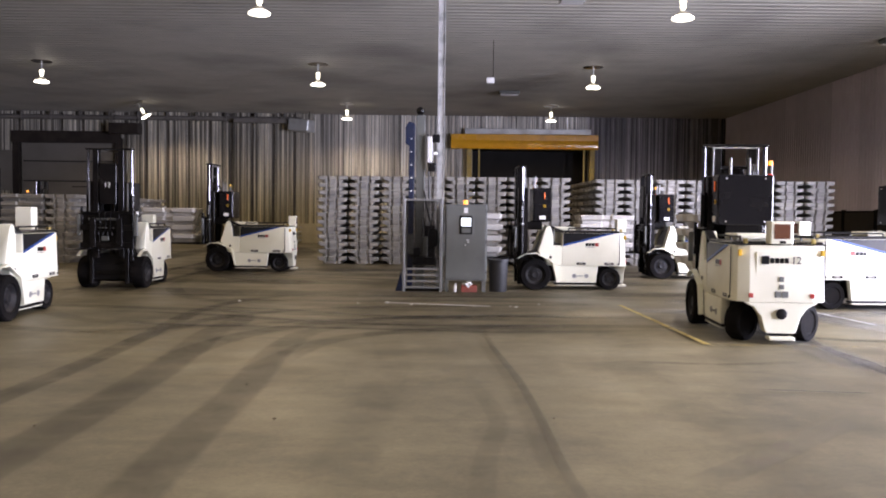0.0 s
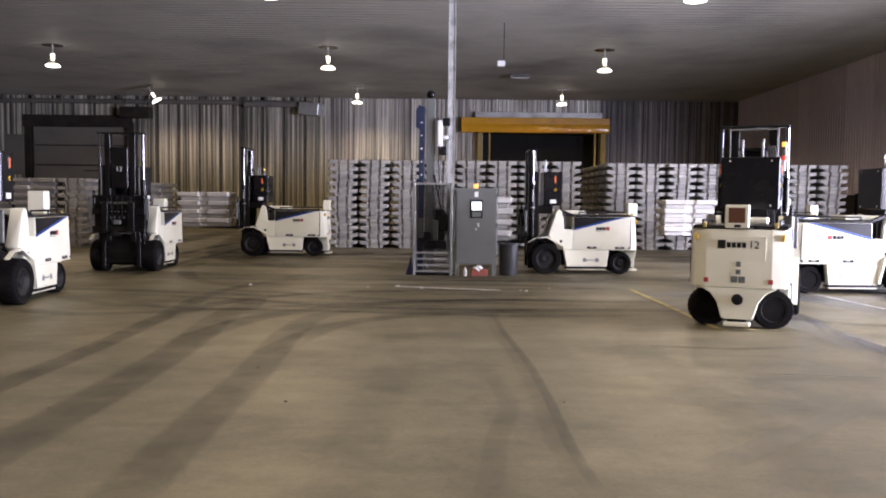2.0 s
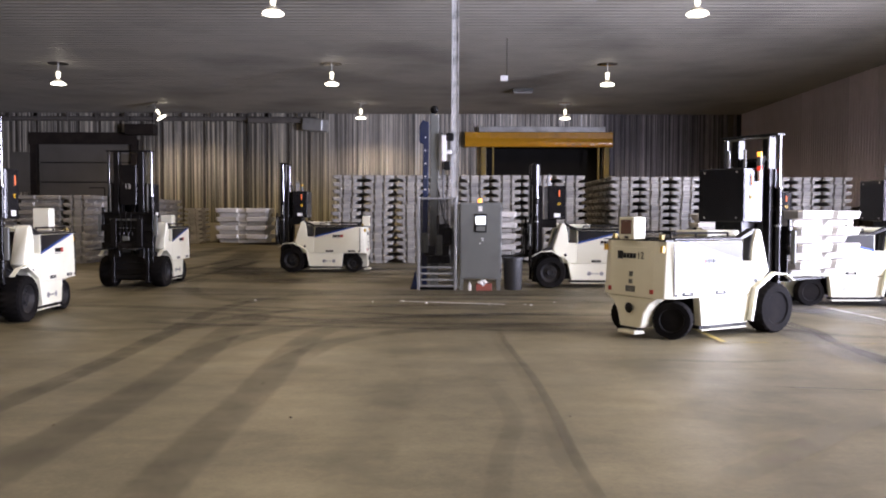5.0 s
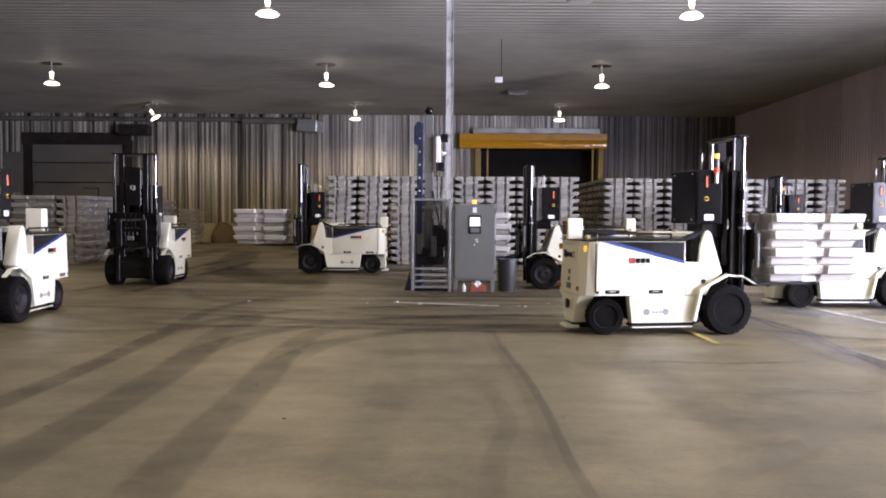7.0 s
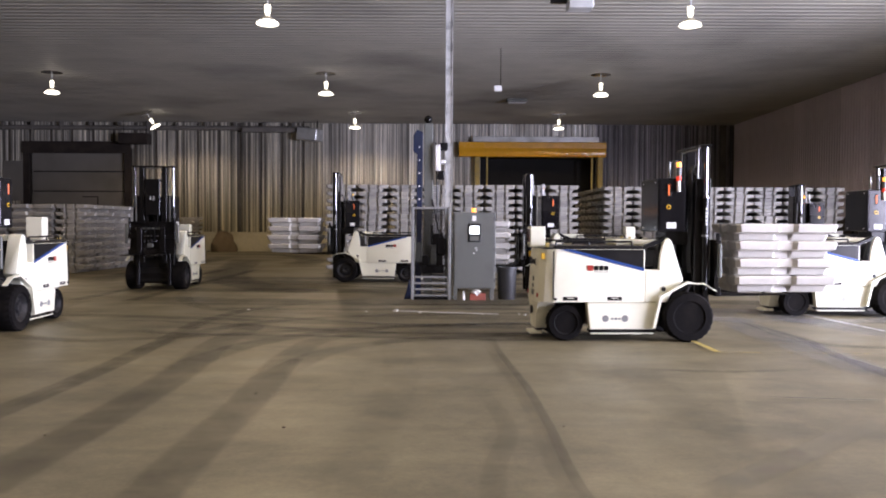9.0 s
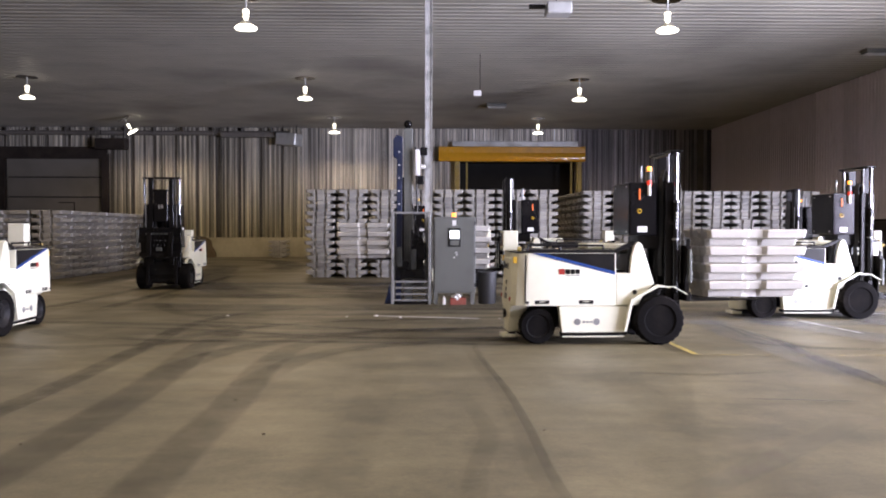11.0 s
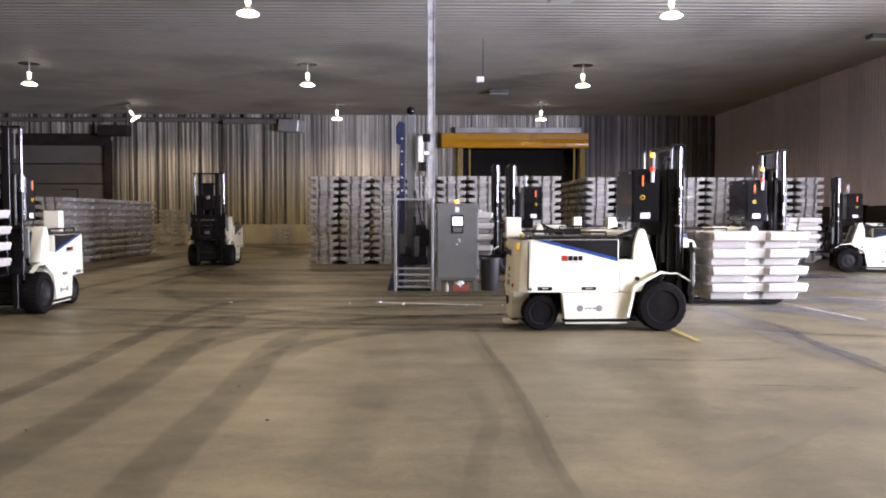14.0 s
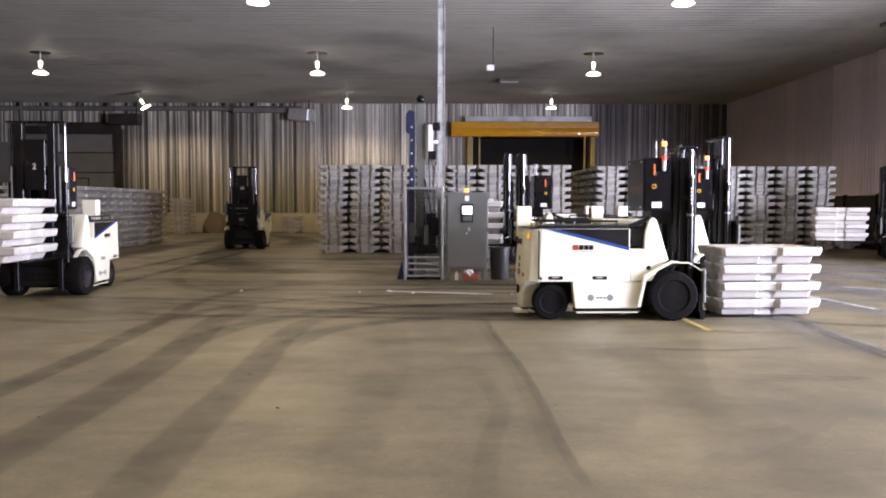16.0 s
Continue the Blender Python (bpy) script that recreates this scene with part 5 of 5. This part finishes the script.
    box_part("carriage_plate", fc, MASTBLACK, 0.435, 0.455, -0.57, 0.57, 0.12, 0.82, 0.004)
    box_part("valve_block", fc, GREY, 0.53, 0.57, -0.10, 0.06, 0.20, 0.30, 0.01)
    for k in range(4):
        tube_part("hydraulic_fitting", fc, CHROME, (0.54, -0.17 + k * 0.10, 0.33), (0.54, -0.17 + k * 0.10, 0.39), 0.014, 8)
    for k in range(3):
        bm = bmesh.new()
        pts = [(0.50, -0.12 + k * 0.12, 0.86), (0.56, -0.16 + k * 0.13, 0.80), (0.56, -0.10 + k * 0.10, 0.60), (0.55, -0.14 + k * 0.11, 0.39)]
        for p, q in zip(pts, pts[1:]):
            add_tube(bm, p, q, 0.012, 8)
        part("hydraulic_hose", bm, MASTBLACK, fc, "", True)
    for s in (-1, 1):
        box_part("carriage_roller_plate", fc, MASTBLACK, 0.40, 0.46, s * 0.22 - 0.04, s * 0.22 + 0.04, 0.0, 0.84, 0.006)
        box_part("backrest_post", fc, MASTBLACK, 0.45, 0.50, s * 0.57 - 0.025, s * 0.57 + 0.025, 0.565, 0.96, 0.006)
        bm = bmesh.new()
        add_prism(bm, [(0.522, 0.70), (0.522, 0.0), (1.70, 0.022), (1.70, 0.034), (0.72, 0.055), (0.575, 0.075), (0.575, 0.70)], s * 0.30 - 0.065, s * 0.30 + 0.065, 0.004)
        part("fork", bm, MASTBLACK, fc, "worn steel fork")
        box_part("side_shift_arm", fc, GREY, 0.455, 0.50, s * 0.645 - 0.04, s * 0.645 + 0.04, 0.3, 0.80, 0.01)
    return o


# ------------------------------------------------------------------ who drives where
# seconds, x, y of the front axle, heading in degrees, height of the forks
ROUTES = {
    "12": [(0, 4.89, 13.55, 85.5, 0.70), (0.5, 4.87, 13.48, 81.5, 0.70), (1, 4.85, 13.38, 76.8, 0.70), (1.5, 4.82, 13.28, 71.5, 0.70), (2, 4.77, 13.18, 66.5, 0.70), (2.5, 4.74, 13.09, 61, 0.70), (3, 4.71, 13.04, 55.5, 0.70), (3.5, 4.67, 13.02, 49.5, 0.70),
           (4.2, 4.52, 12.93, 42, 0.70), (5.2, 4.33, 12.82, 29, 0.70), (6.3, 4.12, 12.74, 16, 0.70),
           (7.0, 4.0, 12.85, 9.5, 0.68), (8.2, 3.68, 12.9, 5, 0.66), (9.2, 3.50, 12.94, 3.5, 0.64), (10.5, 3.42, 12.96, 3, 0.62), (12.5, 3.42, 12.98, 3, 0.58), (13.5, 3.42, 12.98, 3, 0.44),
           (15.0, 3.42, 12.97, 3, 0.20), (16, 3.43, 12.96, 3, -0.03)],
    "7": [(0, 9.34, 16.5, 2, 0.35), (0.75, 8.95, 16.5, 2, 0.35), (1.5, 8.69, 16.5, 2, 0.35), (2.5, 8.65, 16.5, 2, 0.35), (4.0, 8.63, 16.5, 2, 0.35), (7, 8.55, 16.5, 2, 0.35), (10.3, 8.36, 16.45, 2, 0.35), (11, 8.26, 16.45, 2, 0.35),
          (12.5, 7.9, 16.5, 2, 0.40), (13.5, 7.04, 16.6, 2, 0.45), (14.5, 6.1, 16.6, 2, 0.50), (16, 5.25, 16.6, 2, 0.55)],
    "21": [(0, -17.35, 36.0, 0, 0.60), (0.5, -18.35, 36.0, 0, 0.60), (1.0, -19.7, 36.0, 0, 0.60), (2.0, -22.4, 36.0, 0, 0.60), (3.5, -24.5, 36.0, 0, 0.60), (16, -24.5, 36.0, 0, 0.60)],
    "5": [(0, 2.31, 20.34, 180, 0.70), (16, 2.31, 20.34, 180, 0.70)],
    "9": [(0, 6.4, 24.4, 180, 0.70), (0.5, 7.35, 24.5, 180, 0.70), (1, 7.95, 24.6, 180, 0.70), (1.5, 8.36, 24.7, 180, 0.70), (2, 8.62, 24.8, 179, 0.70), (6.3, 9.97, 25.1, 176, 0.66),
          (8.2, 10.57, 25.2, 175, 0.64), (10.3, 11.4, 25.4, 174, 0.62), (12.3, 12.0, 25.6, 172, 0.60), (13.5, 12.6, 25.8, 166, 0.58), (14.5, 13.47, 25.9, 160, 0.56), (16, 14.2, 25.9, 160, 0.55)],
    "4": [(0, -6.6, 25.7, 180, 0.80), (2, -5.85, 25.6, 180, 0.80), (3.5, -5.3, 25.4, 180, 0.80), (6.5, -4.2, 25.3, 180, 0.80), (7, -4.03, 25.3, 180, 0.80), (8.2, -3.65, 25.3, 180, 0.80),
          (10.3, -1.35, 25.2, 180, 0.80), (12.5, 1.65, 25.1, 180, 0.80), (14.5, 2.37, 25.1, 180, 0.80), (16, 2.37, 25.1, 180, 0.80)],
    "13": [(0, -7.45, 19.3, -90, 0.90), (4, -7.47, 19.4, -90, 0.90), (5.5, -7.48, 19.75, -90, 0.90), (7, -7.5, 20.35, -90, 0.90), (8.2, -7.5, 21.0, -90, 0.90), (10.3, -7.52, 23.2, -90, 0.90),
          (11, -7.52, 24.2, -90, 0.90), (12.5, -7.55, 26.95, -90, 0.90), (14.5, -7.52, 29.7, -90, 0.90), (16, -7.55, 32.5, -90, 0.90)],
    "2": [(0, -7.41, 13.0, -88, 0.70), (8.2, -7.42, 13.0, -88, 0.70), (10.5, -7.42, 13.2, -88, 0.70), (12.5, -7.45, 13.75, -88, 0.70), (14.5, -7.43, 14.9, -88, 0.70), (16, -7.38, 15.7, -88, 0.70)],
}
# how far the inner mast stands up beyond what the forks need
EXTRA = {"12": 0.0, "7": 0.17, "21": 0.2, "5": 0.0, "9": 0.05, "4": 0.25, "13": 0.13, "2": 0.28}
# steer of the turning truck's rear wheels
STEER = [(0, -46), (0.5, -54), (1.0, -62), (1.5, -68), (2.5, -75), (3.5, -72), (4.2, -66), (6.3, -28), (7.0, -8), (8.2, 0), (16, 0)]
LOADED = ("12", "5", "9", "4", "2")


def along(rows, t):
    """A smooth value at t through the rows (cubic, with slopes that do not overshoot)."""
    T = [r[0] for r in rows]
    V = np.array([r[1:] for r in rows], float)
    n = len(T)
    i = max(0, min(n - 2, int(np.searchsorted(T, t, side="right")) - 1))

    def slope(k):
        if k == 0 or k == n - 1:
            return np.zeros(V.shape[1])
        a = (V[k] - V[k - 1]) / (T[k] - T[k - 1])
        b = (V[k + 1] - V[k]) / (T[k + 1] - T[k])
        with np.errstate(divide="ignore", invalid="ignore"):
            h = np.where(a * b > 0, 2 * a * b / (a + b), 0.0)
        return h
    d = T[i + 1] - T[i]
    u = min(1.0, max(0.0, (t - T[i]) / d))
    m0, m1 = slope(i) * d, slope(i + 1) * d
    return (2 * u ** 3 - 3 * u * u + 1) * V[i] + (u ** 3 - 2 * u * u + u) * m0 + (3 * u * u - 2 * u ** 3) * V[i + 1] + (u ** 3 - u * u) * m1


TRUCKS = {}
LOADS = {}
for number, rows in ROUTES.items():
    TRUCKS[number] = truck(number)
    x, y, a, h = along(rows, 0)
    TRUCKS[number].matrix_basis = pose(x, y, 0, 0, 0, a)
    if number in LOADED:
        LOADS[number] = bundle(pose(x, y, 1, 0, 0, a), 4, "bundle of four bright aluminium ingots carried on forks", "carried ingot bundles", FRESH_INGOTS)


def motions():
    times = [round(i * 0.25, 2) for i in range(65)]
    for number, rows in ROUTES.items():
        ob = TRUCKS[number]
        st = [along(rows, t) for t in times]
        walk(ob, [(t, pose(s[0], s[1], 0, 0, 0, s[2])) for t, s in zip(times, st)])
        fc = [c for c in ob.children if c.name.startswith("fork_carriage")][0]
        walk(fc, [(t, pose(0, 0, s[3])) for t, s in zip(times, st)])
        im = [c for c in ob.children if c.name.startswith("inner_mast")][0]
        walk(im, [(t, pose(0, 0, 0.5 * s[3] + EXTRA[number])) for t, s in zip(times, st)])
        if number in LOADS:
            ld = []
            for t, s in zip(times, st):
                c, n = math.cos(radians(s[2])), math.sin(radians(s[2]))
                ld.append((t, pose(s[0] + 1.56 * c, s[1] + 1.56 * n, s[3] + 0.06, 0, 0, s[2])))
            walk(LOADS[number], ld)
        # wheels roll with the ground that each has covered
        for w in ob.children:
            if not w.name.startswith(("front_wheel", "rear_wheel")):
                continue
            lx, ly, r = w.location.x, w.location.y, w.location.z
            turn, last, out = 0.0, None, []
            for t, s in zip(times, st):
                a = radians(s[2])
                p = Vector((s[0] + lx * math.cos(a) - ly * math.sin(a), s[1] + lx * math.sin(a) + ly * math.cos(a)))
                k = float(along(STEER, t)[0]) if number == "12" and lx < -1 else 0.0
                b = a + radians(k)
                if last is not None:
                    turn += (p - last).dot(Vector((math.cos(b), math.sin(b)))) / r
                last = p
                out.append((t, pose(lx, ly, r, 0, math.degrees(turn), k)))
            walk(w, out)


motions()
